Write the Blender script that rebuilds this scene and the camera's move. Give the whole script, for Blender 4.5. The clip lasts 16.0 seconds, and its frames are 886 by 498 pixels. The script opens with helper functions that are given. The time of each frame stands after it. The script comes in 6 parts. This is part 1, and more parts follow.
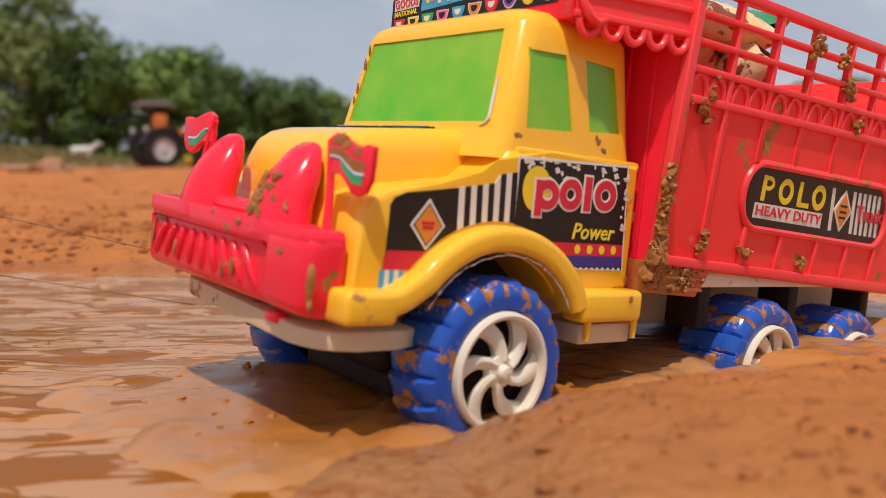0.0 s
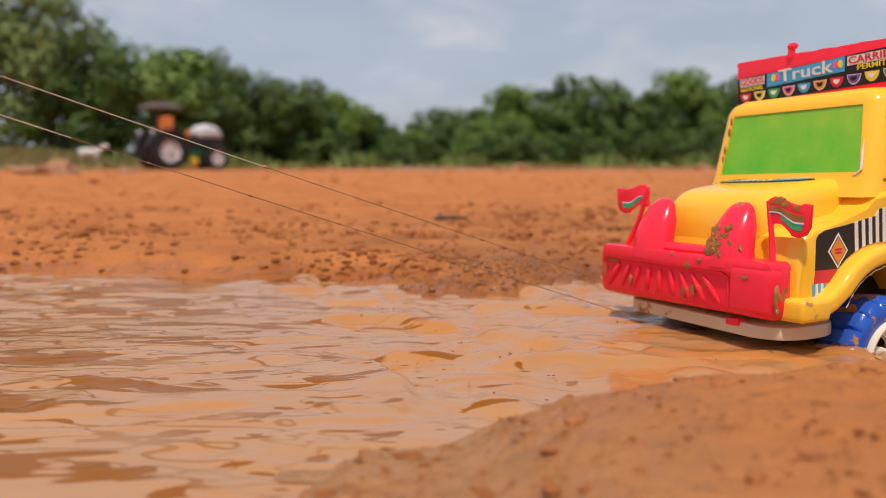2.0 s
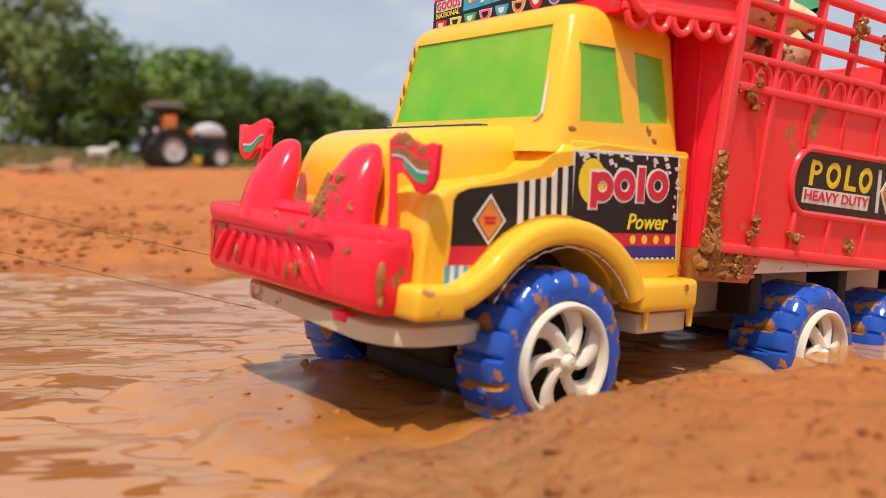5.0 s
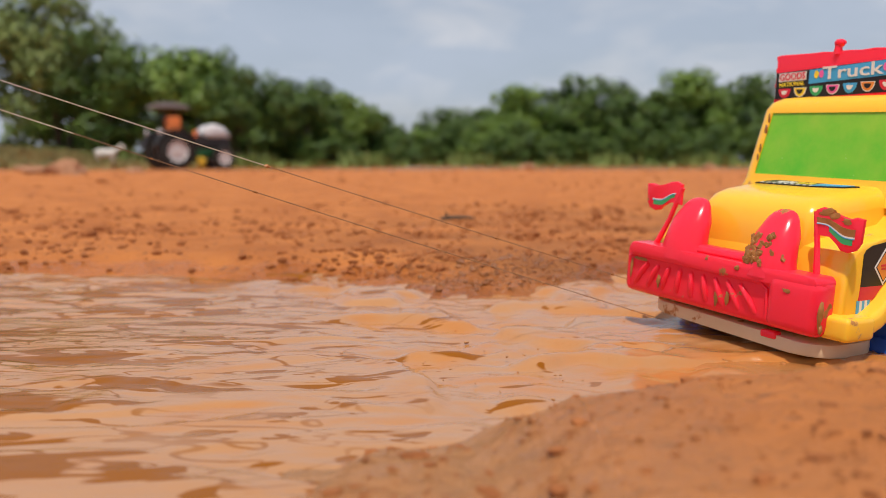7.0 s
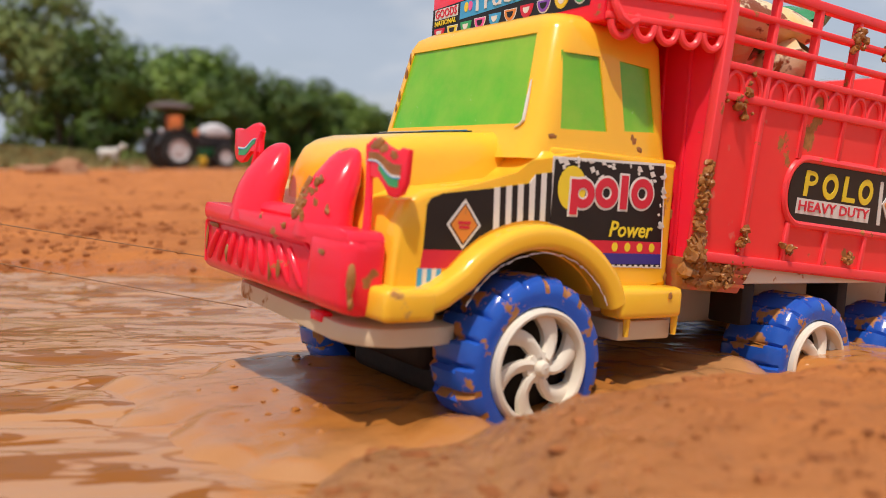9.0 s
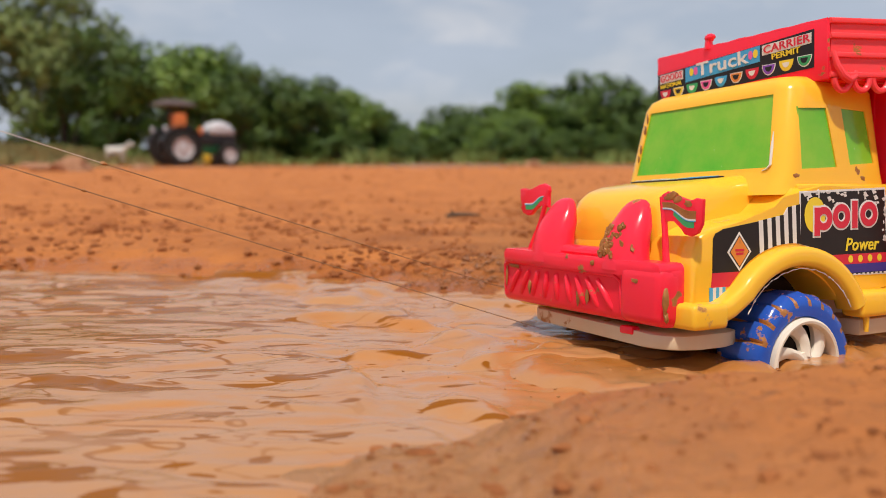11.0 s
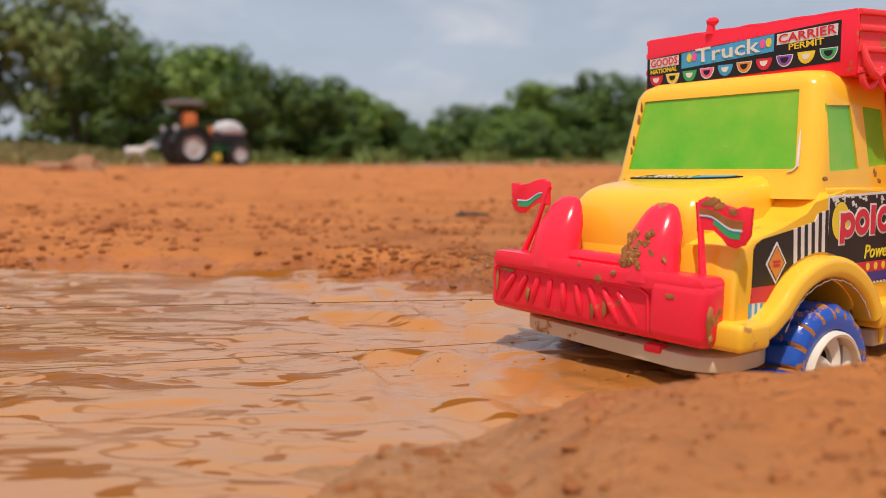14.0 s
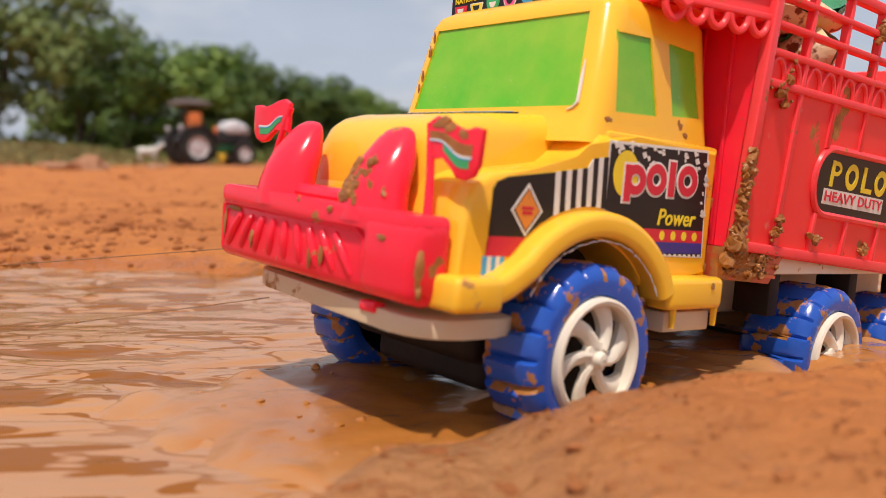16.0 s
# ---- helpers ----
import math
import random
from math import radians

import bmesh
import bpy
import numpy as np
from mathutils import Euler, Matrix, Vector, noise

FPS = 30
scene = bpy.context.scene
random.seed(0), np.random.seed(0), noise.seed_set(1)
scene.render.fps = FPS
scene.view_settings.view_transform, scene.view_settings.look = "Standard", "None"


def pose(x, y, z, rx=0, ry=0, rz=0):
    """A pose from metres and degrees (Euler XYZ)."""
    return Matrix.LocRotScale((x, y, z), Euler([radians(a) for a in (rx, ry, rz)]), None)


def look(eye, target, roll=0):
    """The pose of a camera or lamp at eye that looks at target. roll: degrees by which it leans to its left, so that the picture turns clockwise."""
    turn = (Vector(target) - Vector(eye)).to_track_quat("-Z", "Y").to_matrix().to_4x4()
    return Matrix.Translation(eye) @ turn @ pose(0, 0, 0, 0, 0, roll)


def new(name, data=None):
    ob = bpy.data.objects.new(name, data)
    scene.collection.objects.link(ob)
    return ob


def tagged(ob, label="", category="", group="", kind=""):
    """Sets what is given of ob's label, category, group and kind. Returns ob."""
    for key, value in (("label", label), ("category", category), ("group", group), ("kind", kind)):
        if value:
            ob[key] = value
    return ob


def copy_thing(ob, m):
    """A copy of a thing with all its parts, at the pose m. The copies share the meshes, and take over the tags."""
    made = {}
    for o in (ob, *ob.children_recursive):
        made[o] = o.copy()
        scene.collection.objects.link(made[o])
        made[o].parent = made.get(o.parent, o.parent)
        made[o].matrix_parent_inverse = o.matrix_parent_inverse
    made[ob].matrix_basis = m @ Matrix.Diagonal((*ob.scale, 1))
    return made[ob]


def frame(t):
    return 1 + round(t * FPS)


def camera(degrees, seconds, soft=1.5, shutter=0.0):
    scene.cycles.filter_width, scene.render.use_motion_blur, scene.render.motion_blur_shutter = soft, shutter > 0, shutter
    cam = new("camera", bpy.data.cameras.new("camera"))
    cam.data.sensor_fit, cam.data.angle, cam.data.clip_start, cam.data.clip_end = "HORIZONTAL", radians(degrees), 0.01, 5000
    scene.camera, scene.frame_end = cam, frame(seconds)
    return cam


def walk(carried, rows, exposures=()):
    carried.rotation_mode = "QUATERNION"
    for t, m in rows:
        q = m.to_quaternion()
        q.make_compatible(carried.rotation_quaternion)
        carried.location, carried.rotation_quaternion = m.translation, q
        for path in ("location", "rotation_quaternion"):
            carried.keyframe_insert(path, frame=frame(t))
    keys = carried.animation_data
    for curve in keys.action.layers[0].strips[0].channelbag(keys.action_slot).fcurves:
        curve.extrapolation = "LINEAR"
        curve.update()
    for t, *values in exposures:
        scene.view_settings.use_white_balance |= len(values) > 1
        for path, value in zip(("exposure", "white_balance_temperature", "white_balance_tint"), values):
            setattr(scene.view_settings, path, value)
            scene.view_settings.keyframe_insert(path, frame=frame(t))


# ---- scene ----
# A toy lorry hauled on two strings through a muddy puddle in a red-earth field.
cam = camera(55.2, 16.0, soft=0.7)
cam.data.dof.use_dof = True
cam.data.dof.focus_distance = 0.52
cam.data.dof.aperture_fstop = 7.2
EYE_Z = 0.125
# seconds, yaw, pitch
CAMERA_ROWS = [(0.0, -0.67, -5.98), (0.5, -0.57, -5.94), (1.0, -0.38, -5.90), (1.5, -0.32, -5.86), (2.0, -0.29, -5.85), (2.5, -0.22, -5.84), (3.0, -0.19, -5.82), (5.5, 0.00, -5.94), (6.0, 0.10, -5.91), (6.5, 0.16, -5.89), (7.0, 0.16, -5.86), (7.5, 0.22, -5.86), (8.0, 0.22, -5.86), (10.5, 0.41, -6.05), (11.0, 0.51, -6.06), (11.5, 0.61, -6.06), (12.0, 0.73, -6.07), (12.5, 0.83, -6.08), (13.0, 0.93, -6.09), (13.5, 1.05, -6.09), (14.0, 1.15, -6.10), (14.5, 1.24, -6.11), (15.0, 1.28, -6.11), (15.5, 1.37, -6.12), (16.0, 1.44, -6.13)]
walk(cam, [(t, pose(0, 0, EYE_Z, 90 + p, 0, y)) for t, y, p in CAMERA_ROWS], exposures=[(0.0, 0.05, 7050, 15), (1.0, 0.02, 7050, 15), (3.0, 0.20, 6950, 14), (5.2, 0.30, 7050, 14), (5.5, 0.30, 7050, 14), (6.0, 0.08, 7050, 14), (7.0, 0.13, 6950, 14), (8.2, 0.15, 6950, 14), (10.5, 0.20, 7000, 14), (11.5, 0.06, 6980, 14), (12.5, 0.13, 6950, 14), (14.5, 0.12, 7050, 15), (16.0, 0.24, 7100, 16)])


# ---- sky and sun ----
SUN_FROM = Vector((-0.08, -0.42, 1.0)).normalized()


def build_world():
    w = bpy.data.worlds.new("sky")
    scene.world = w
    w.use_nodes = True
    nt = w.node_tree
    nt.nodes.clear()
    out = nt.nodes.new("ShaderNodeOutputWorld")
    bg = nt.nodes.new("ShaderNodeBackground")
    sky = nt.nodes.new("ShaderNodeTexSky")
    sky.sky_type = "NISHITA"
    sky.sun_disc = False
    sky.sun_elevation = math.asin(SUN_FROM.z)
    sky.sun_rotation = math.atan2(SUN_FROM.x, SUN_FROM.y)
    sky.air_density, sky.dust_density, sky.ozone_density = 1.0, 2.0, 1.5
    tc = nt.nodes.new("ShaderNodeTexCoord")
    mp = nt.nodes.new("ShaderNodeMapping")
    mp.inputs["Scale"].default_value = (1.6, 1.6, 4.5)
    ns = nt.nodes.new("ShaderNodeTexNoise")
    ns.inputs["Scale"].default_value = 2.3
    ns.inputs["Detail"].default_value = 7
    ns.inputs["Roughness"].default_value = 0.55
    rp = nt.nodes.new("ShaderNodeValToRGB")
    rp.color_ramp.elements[0].position, rp.color_ramp.elements[1].position = 0.40, 0.80
    rp.color_ramp.elements[0].color = (0.66, 0.66, 0.66, 1)
    rp.color_ramp.elements[1].color = (1, 1, 1, 1)
    mx = nt.nodes.new("ShaderNodeMixRGB")
    # thin bright cloud over the haze
    n2 = nt.nodes.new("ShaderNodeTexNoise")
    n2.inputs["Scale"].default_value, n2.inputs["Detail"].default_value = 4.2, 6
    n2.inputs["Distortion"].default_value = 0.4
    nt.links.new(mp.outputs[0], n2.inputs["Vector"])
    thick = nt.nodes.new("ShaderNodeMapRange")
    thick.inputs["From Min"].default_value, thick.inputs["From Max"].default_value = 0.46, 0.72
    nt.links.new(n2.outputs["Fac"], thick.inputs["Value"])
    cloud = nt.nodes.new("ShaderNodeMixRGB")
    cloud.inputs["Color1"].default_value = (4.85, 5.90, 7.4, 1)
    cloud.inputs["Color2"].default_value = (6.9, 7.5, 8.4, 1)
    nt.links.new(thick.outputs[0], cloud.inputs["Fac"])
    nt.links.new(cloud.outputs[0], mx.inputs["Color2"])
    nt.links.new(tc.outputs["Generated"], mp.inputs["Vector"])
    nt.links.new(mp.outputs[0], ns.inputs["Vector"])
    nt.links.new(ns.outputs["Fac"], rp.inputs["Fac"])
    nt.links.new(rp.outputs["Color"], mx.inputs["Fac"])
    nt.links.new(sky.outputs[0], mx.inputs["Color1"])
    nt.links.new(mx.outputs[0], bg.inputs["Color"])
    bg.inputs["Strength"].default_value = 0.085
    nt.links.new(bg.outputs[0], out.inputs["Surface"])
    sun = bpy.data.lights.new("sun", "SUN")
    sun.energy, sun.angle, sun.color = 3.0, radians(1.2), (1.0, 0.95, 0.87)
    ob = new("sun", sun)
    ob.matrix_world = look(SUN_FROM * 50, (0, 0, 0))


build_world()


# ---- materials ----
def surface(name, c1, c2, scale=20.0, rough=0.5, bump=0.0, bump_scale=60.0, metallic=0.0, coat=0.0, trans=0.0, ior=1.45,
            mud=0.0, mud_scale=30.0, spread=0.25, detail=6, spot=None, spot_scale=90.0, spot_at=0.62, rough_var=0.0, sss=0.0, stretch=(1, 1, 1), spec=0.5):
    """A procedural surface: two colours mixed by noise, finer grain, optional spots, optional dried mud, relief."""
    m = bpy.data.materials.new(name)
    m.use_nodes = True
    nt = m.node_tree
    b = nt.nodes["Principled BSDF"]
    tc = nt.nodes.new("ShaderNodeTexCoord")
    mp = nt.nodes.new("ShaderNodeMapping")
    mp.inputs["Scale"].default_value = stretch
    nt.links.new(tc.outputs["Object"], mp.inputs["Vector"])

    def tex(s, d=detail):
        n = nt.nodes.new("ShaderNodeTexNoise")
        n.inputs["Scale"].default_value, n.inputs["Detail"].default_value = s, d
        n.inputs["Roughness"].default_value = 0.6
        nt.links.new(mp.outputs[0], n.inputs["Vector"])
        return n.outputs["Fac"]

    def ramp(src, lo, hi):
        r = nt.nodes.new("ShaderNodeMapRange")
        r.inputs["From Min"].default_value, r.inputs["From Max"].default_value = lo, hi
        nt.links.new(src, r.inputs["Value"])
        return r.outputs[0]

    def mix(fac, a, c):
        x = nt.nodes.new("ShaderNodeMixRGB")
        nt.links.new(fac, x.inputs["Fac"])
        for k, v in (("Color1", a), ("Color2", c)):
            if isinstance(v, tuple):
                x.inputs[k].default_value = (*v, 1)
            else:
                nt.links.new(v, x.inputs[k])
        return x.outputs[0]

    col = mix(ramp(tex(scale), 0.5 - spread, 0.5 + spread), c1, c2)
    if spot:
        col = mix(ramp(tex(spot_scale, 3), spot_at, spot_at + 0.06), col, spot)
    rgh = None
    if mud:
        mask = ramp(tex(mud_scale, 8), 0.72 - mud, 0.75 - mud)
        col = mix(mask, col, mix(ramp(tex(160, 4), 0.35, 0.65), (0.32, 0.13, 0.035), (0.50, 0.22, 0.07)))
        rr = nt.nodes.new("ShaderNodeMapRange")
        rr.inputs["To Min"].default_value, rr.inputs["To Max"].default_value = rough, 0.75
        nt.links.new(mask, rr.inputs["Value"])
        rgh = rr.outputs[0]
    elif rough_var:
        rr = nt.nodes.new("ShaderNodeMapRange")
        rr.inputs["To Min"].default_value, rr.inputs["To Max"].default_value = max(0.02, rough - rough_var), rough + rough_var
        nt.links.new(tex(scale * 1.7), rr.inputs["Value"])
        rgh = rr.outputs[0]
    nt.links.new(col, b.inputs["Base Color"])
    if rgh:
        nt.links.new(rgh, b.inputs["Roughness"])
    else:
        b.inputs["Roughness"].default_value = rough
    b.inputs["Metallic"].default_value = metallic
    b.inputs["Coat Weight"].default_value = coat
    b.inputs["Coat Roughness"].default_value = 0.08
    b.inputs["Transmission Weight"].default_value = trans
    b.inputs["IOR"].default_value = ior
    b.inputs["Specular IOR Level"].default_value = spec
    if sss:
        b.inputs["Subsurface Weight"].default_value = sss
        b.inputs["Subsurface Radius"].default_value = (0.006, 0.003, 0.0015)
        b.inputs["Subsurface Scale"].default_value = 0.6
    if bump:
        bp = nt.nodes.new("ShaderNodeBump")
        bp.inputs["Strength"].default_value = 1.0
        bp.inputs["Distance"].default_value = bump
        nt.links.new(tex(bump_scale, 8), bp.inputs["Height"])
        nt.links.new(bp.outputs[0], b.inputs["Normal"])
    return m


RED_SOIL = surface("red_soil", (0.44, 0.134, 0.031), (0.62, 0.214, 0.054), 7, 0.92, 0.012, 75, spot=(0.33, 0.115, 0.038), spot_scale=85, spot_at=0.6, spec=0.2, spread=0.15)
CLOD = surface("soil_clod", (0.20, 0.064, 0.022), (0.42, 0.148, 0.05), 30, 0.9, 0.001, 200, spec=0.2)
WET_GRIT = surface("wet_grit", (0.22, 0.085, 0.03), (0.40, 0.17, 0.07), 60, 0.06, 0.0003, 300)
WATER = surface("muddy_water", (0.485, 0.240, 0.102), (0.43, 0.198, 0.074), 4, 0.03, 0.0006, 60, ior=1.5, stretch=(0.5, 1.4, 1))
FOAM = surface("churned_water", (0.35, 0.120, 0.019), (0.46, 0.185, 0.050), 22, 0.04, 0.001, 60, ior=1.5)
PINK = surface("pink_plastic", (0.97, 0.030, 0.066), (0.95, 0.027, 0.056), 12, 0.18, 0.0001, 120, mud=0.075, mud_scale=45, sss=0.30, spec=0.35)
PINK_WORN = surface("worn_pink_plastic", (0.96, 0.040, 0.046), (0.97, 0.070, 0.062), 14, 0.36, 0.0001, 150, mud=0.085, mud_scale=28, spot=(0.85, 0.20, 0.15), spot_scale=60, spot_at=0.66, sss=0.2, spec=0.3)
PINK_MUDDY = surface("mud_coated_pink_plastic", (0.62, 0.10, 0.05), (0.5, 0.12, 0.05), 14, 0.35, 0.0003, 150, mud=0.2, mud_scale=40)
PINK_PALE = surface("pale_pink_plastic", (0.96, 0.080, 0.090), (0.94, 0.055, 0.065), 14, 0.3, 0.0001, 150, mud=0.085, mud_scale=50, sss=0.2, spec=0.3)
YELLOW = surface("yellow_plastic", (0.94, 0.50, 0.032), (0.95, 0.54, 0.050), 10, 0.17, 0.0001, 90, mud=0.06, mud_scale=40, sss=0.12)
BLUE = surface("blue_tyre_plastic", (0.009, 0.065, 0.40), (0.022, 0.115, 0.52), 25, 0.16, 0.0003, 120, mud=0.15, mud_scale=58)
WHITE = surface("white_plastic", (0.80, 0.74, 0.63), (0.72, 0.63, 0.50), 25, 0.5, 0.0001, 120, mud=0.05, mud_scale=40)
CREAM = surface("muddy_white_plastic", (0.70, 0.58, 0.42), (0.62, 0.46, 0.28), 18, 0.35, 0.0002, 120, mud=0.11, mud_scale=30)
DARK = surface("dark_plastic", (0.012, 0.010, 0.010), (0.035, 0.02, 0.012), 40, 0.6, 0.0004, 90, spec=0.25)
GREEN_GLASS = surface("green_window_plastic", (0.14, 0.78, 0.035), (0.46, 0.88, 0.07), 22, 0.12, trans=0.45, spot=(0.60, 0.90, 0.30), spot_scale=260, spot_at=0.71, spread=0.18)
ST_BLACK = surface("sticker_black", (0.008, 0.006, 0.006), (0.016, 0.012, 0.010), 60, 0.42, mud=0.02, mud_scale=60)
ST_WHITE = surface("sticker_white", (0.78, 0.76, 0.72), (0.70, 0.67, 0.62), 60, 0.35, mud=0.03, mud_scale=70)
ST_RED = surface("sticker_red", (0.62, 0.02, 0.04), (0.70, 0.03, 0.06), 60, 0.35)
ST_YELLOW = surface("sticker_yellow", (0.88, 0.68, 0.04), (0.80, 0.58, 0.04), 60, 0.35)
ST_ORANGE = surface("sticker_orange", (0.80, 0.28, 0.04), (0.70, 0.22, 0.04), 60, 0.4, mud=0.08, mud_scale=80)
ST_BLUE = surface("sticker_blue", (0.04, 0.32, 0.62), (0.06, 0.40, 0.70), 60, 0.35)
ST_NAVY = surface("sticker_navy", (0.04, 0.03, 0.22), (0.05, 0.04, 0.28), 60, 0.35)
ST_GREEN = surface("sticker_green", (0.03, 0.36, 0.12), (0.05, 0.42, 0.16), 60, 0.35)
ST_PURPLE = surface("sticker_purple", (0.20, 0.06, 0.42), (0.26, 0.08, 0.5), 60, 0.35)
ST_PINK = surface("sticker_pink", (0.80, 0.10, 0.34), (0.85, 0.14, 0.4), 60, 0.35)
DRY_MUD = surface("caked_mud", (0.24, 0.085, 0.020), (0.46, 0.19, 0.048), 90, 0.32, 0.0008, 260)
BARK = surface("bark", (0.07, 0.05, 0.035), (0.14, 0.10, 0.07), 4, 0.9, 0.01, 20)
LEAF = surface("leaf", (0.066, 0.135, 0.016), (0.195, 0.305, 0.046), 0.9, 0.5, spread=0.12)
LEAF_PALE = surface("olive_leaf", (0.080, 0.125, 0.028), (0.235, 0.305, 0.085), 0.8, 0.55, spread=0.14)
LEAF_DARK = surface("dark_leaf", (0.030, 0.074, 0.011), (0.115, 0.195, 0.030), 0.7, 0.5, spread=0.12)
DRY_GRASS = surface("dry_grass", (0.30, 0.24, 0.10), (0.20, 0.20, 0.07), 0.6, 0.8)
ROCK = surface("field_stone", (0.27, 0.115, 0.055), (0.44, 0.22, 0.12), 9, 0.85, 0.006, 30)
GRASS = surface("grass", (0.10, 0.17, 0.03), (0.20, 0.24, 0.07), 0.8, 0.7)
STRING = surface("string", (0.17, 0.09, 0.045), (0.28, 0.16, 0.085), 100, 0.8)
STRING_PALE = surface("pale_string", (0.5, 0.42, 0.33), (0.6, 0.5, 0.4), 100, 0.8)


# ---- mesh helpers ----
def finish(bm, smooth=True):
    me = bpy.data.meshes.new("mesh")
    bmesh.ops.recalc_face_normals(bm, faces=bm.faces)
    bm.to_mesh(me)
    bm.free()
    if smooth:
        me.shade_smooth()
        me.set_sharp_from_angle(angle=radians(38))
    return me


def part(name, bm, material, parent=None, label="", smooth=True):
    me = bm if isinstance(bm, bpy.types.Mesh) else finish(bm, smooth)
    if not me.materials:
        me.materials.append(material)
    ob = new(name, me)
    ob.parent = parent
    if label:
        tagged(ob, label)
    return ob


def add_box(bm, lo, hi, bevel=0.0, seg=2):
    r = bmesh.ops.create_cube(bm, size=1.0)
    vs = r["verts"]
    c, d = (Vector(lo) + Vector(hi)) / 2, Vector(hi) - Vector(lo)
    for v in vs:
        v.co = Vector((v.co.x * d.x, v.co.y * d.y, v.co.z * d.z)) + c
    if bevel:
        es = list({e for v in vs for e in v.link_edges})
        bmesh.ops.bevel(bm, geom=es, offset=bevel, segments=seg, profile=0.5, affect="EDGES")


def box_bm(lo, hi, bevel=0.0, seg=2):
    bm = bmesh.new()
    add_box(bm, lo, hi, bevel, seg)
    return bm


def add_prism(bm, poly, place, a, b, bevel=0.0, seg=2):
    """A polygon (u, v) swept from a to b; place(u, v, w) gives the point."""
    n = len(poly)
    A = [bm.verts.new(place(u, v, a)) for u, v in poly]
    B = [bm.verts.new(place(u, v, b)) for u, v in poly]
    fs = [bm.faces.new(A), bm.faces.new(list(reversed(B)))]
    for i in range(n):
        j = (i + 1) % n
        fs.append(bm.faces.new((A[i], B[i], B[j], A[j])))
    if bevel:
        es = list(fs[0].edges) + list(fs[1].edges)
        bmesh.ops.bevel(bm, geom=es, offset=bevel, segments=seg, profile=0.5, affect="EDGES")


def XZ(u, v, w):
    return Vector((u, w, v))


def YZ(u, v, w):
    return Vector((w, u, v))


def XY(u, v, w):
    return Vector((u, v, w))


def prism_bm(poly, place, a, b, bevel=0.0, seg=2):
    bm = bmesh.new()
    add_prism(bm, poly, place, a, b, bevel, seg)
    return bm


def loft_bm(rings, cap=True, closed=True):
    bm = bmesh.new()
    add_loft(bm, rings, cap, closed)
    return bm


def add_loft(bm, rings, cap=True, closed=True):
    V = [[bm.verts.new(p) for p in r] for r in rings]
    n = len(rings[0])
    for a, b in zip(V, V[1:]):
        for i in range(n if closed else n - 1):
            j = (i + 1) % n
            bm.faces.new((a[i], a[j], b[j], b[i]))
    if cap:
        bm.faces.new(list(reversed(V[0])))
        bm.faces.new(V[-1])


def rounded(x0, x1, y0, y1, r, k=5):
    """The outline of a rounded rectangle, counter-clockwise."""
    pts = []
    for cx, cy, a0 in ((x1 - r, y1 - r, 0), (x0 + r, y1 - r, 90), (x0 + r, y0 + r, 180), (x1 - r, y0 + r, 270)):
        for i in range(k + 1):
            a = radians(a0 + 90 * i / k)
            pts.append((cx + r * math.cos(a), cy + r * math.sin(a)))
    return pts


def arc(cx, cz, r, a0, a1, k):
    return [(cx + r * math.cos(radians(a0 + (a1 - a0) * i / k)), cz + r * math.sin(radians(a0 + (a1 - a0) * i / k))) for i in range(k + 1)]


def add_tube(bm, pts, r, n=8):
    pts = [Vector(p) for p in pts]
    rings = []
    side = None
    for i, p in enumerate(pts):
        d = (pts[min(i + 1, len(pts) - 1)] - pts[max(i - 1, 0)]).normalized()
        if side is None:
            side = d.orthogonal().normalized()
        side = (side - d * side.dot(d)).normalized()
        up = d.cross(side)
        rr = r[i] if isinstance(r, (list, tuple)) else r
        rings.append([p + (side * math.cos(t) + up * math.sin(t)) * rr for t in [2 * math.pi * k / n for k in range(n)]])
    add_loft(bm, rings)


def tube_bm(pts, r, n=8):
    bm = bmesh.new()
    add_tube(bm, pts, r, n)
    return bm


def cut(me, cutters):
    """Takes the cutter meshes out of the mesh me; gives a new mesh."""
    ob = new("work", me)
    tools = []
    for c in cutters:
        t = new("work", c)
        md = ob.modifiers.new("cut", "BOOLEAN")
        md.operation, md.object, md.solver = "DIFFERENCE", t, "EXACT"
        tools.append(t)
    bpy.context.view_layer.update()
    res = bpy.data.meshes.new_from_object(ob.evaluated_get(bpy.context.evaluated_depsgraph_get()))
    for o in [ob, *tools]:
        bpy.data.objects.remove(o)
    res.shade_smooth()
    res.set_sharp_from_angle(angle=radians(38))
    return res


def lettering(body, size, m, depth=0.0002, shear=0.0, width=None):
    """Words as a thin mesh, placed by the matrix m (text runs along its x, up its y). width: fitted to that length."""
    cu = bpy.data.curves.new("words", "FONT")
    cu.body, cu.size, cu.extrude, cu.shear, cu.offset = body, size, depth, shear, size * 0.012
    cu.align_x, cu.align_y = "CENTER", "CENTER"
    cu.resolution_u = 2
    ob = new("words", cu)
    bpy.context.view_layer.update()
    me = bpy.data.meshes.new_from_object(ob.evaluated_get(bpy.context.evaluated_depsgraph_get()))
    bpy.data.objects.remove(ob)
    if width:
        xs = [v.co.x for v in me.vertices]
        me.transform(Matrix.Diagonal((width / (max(xs) - min(xs)), 1, 1, 1)))
    me.transform(m)
    return me


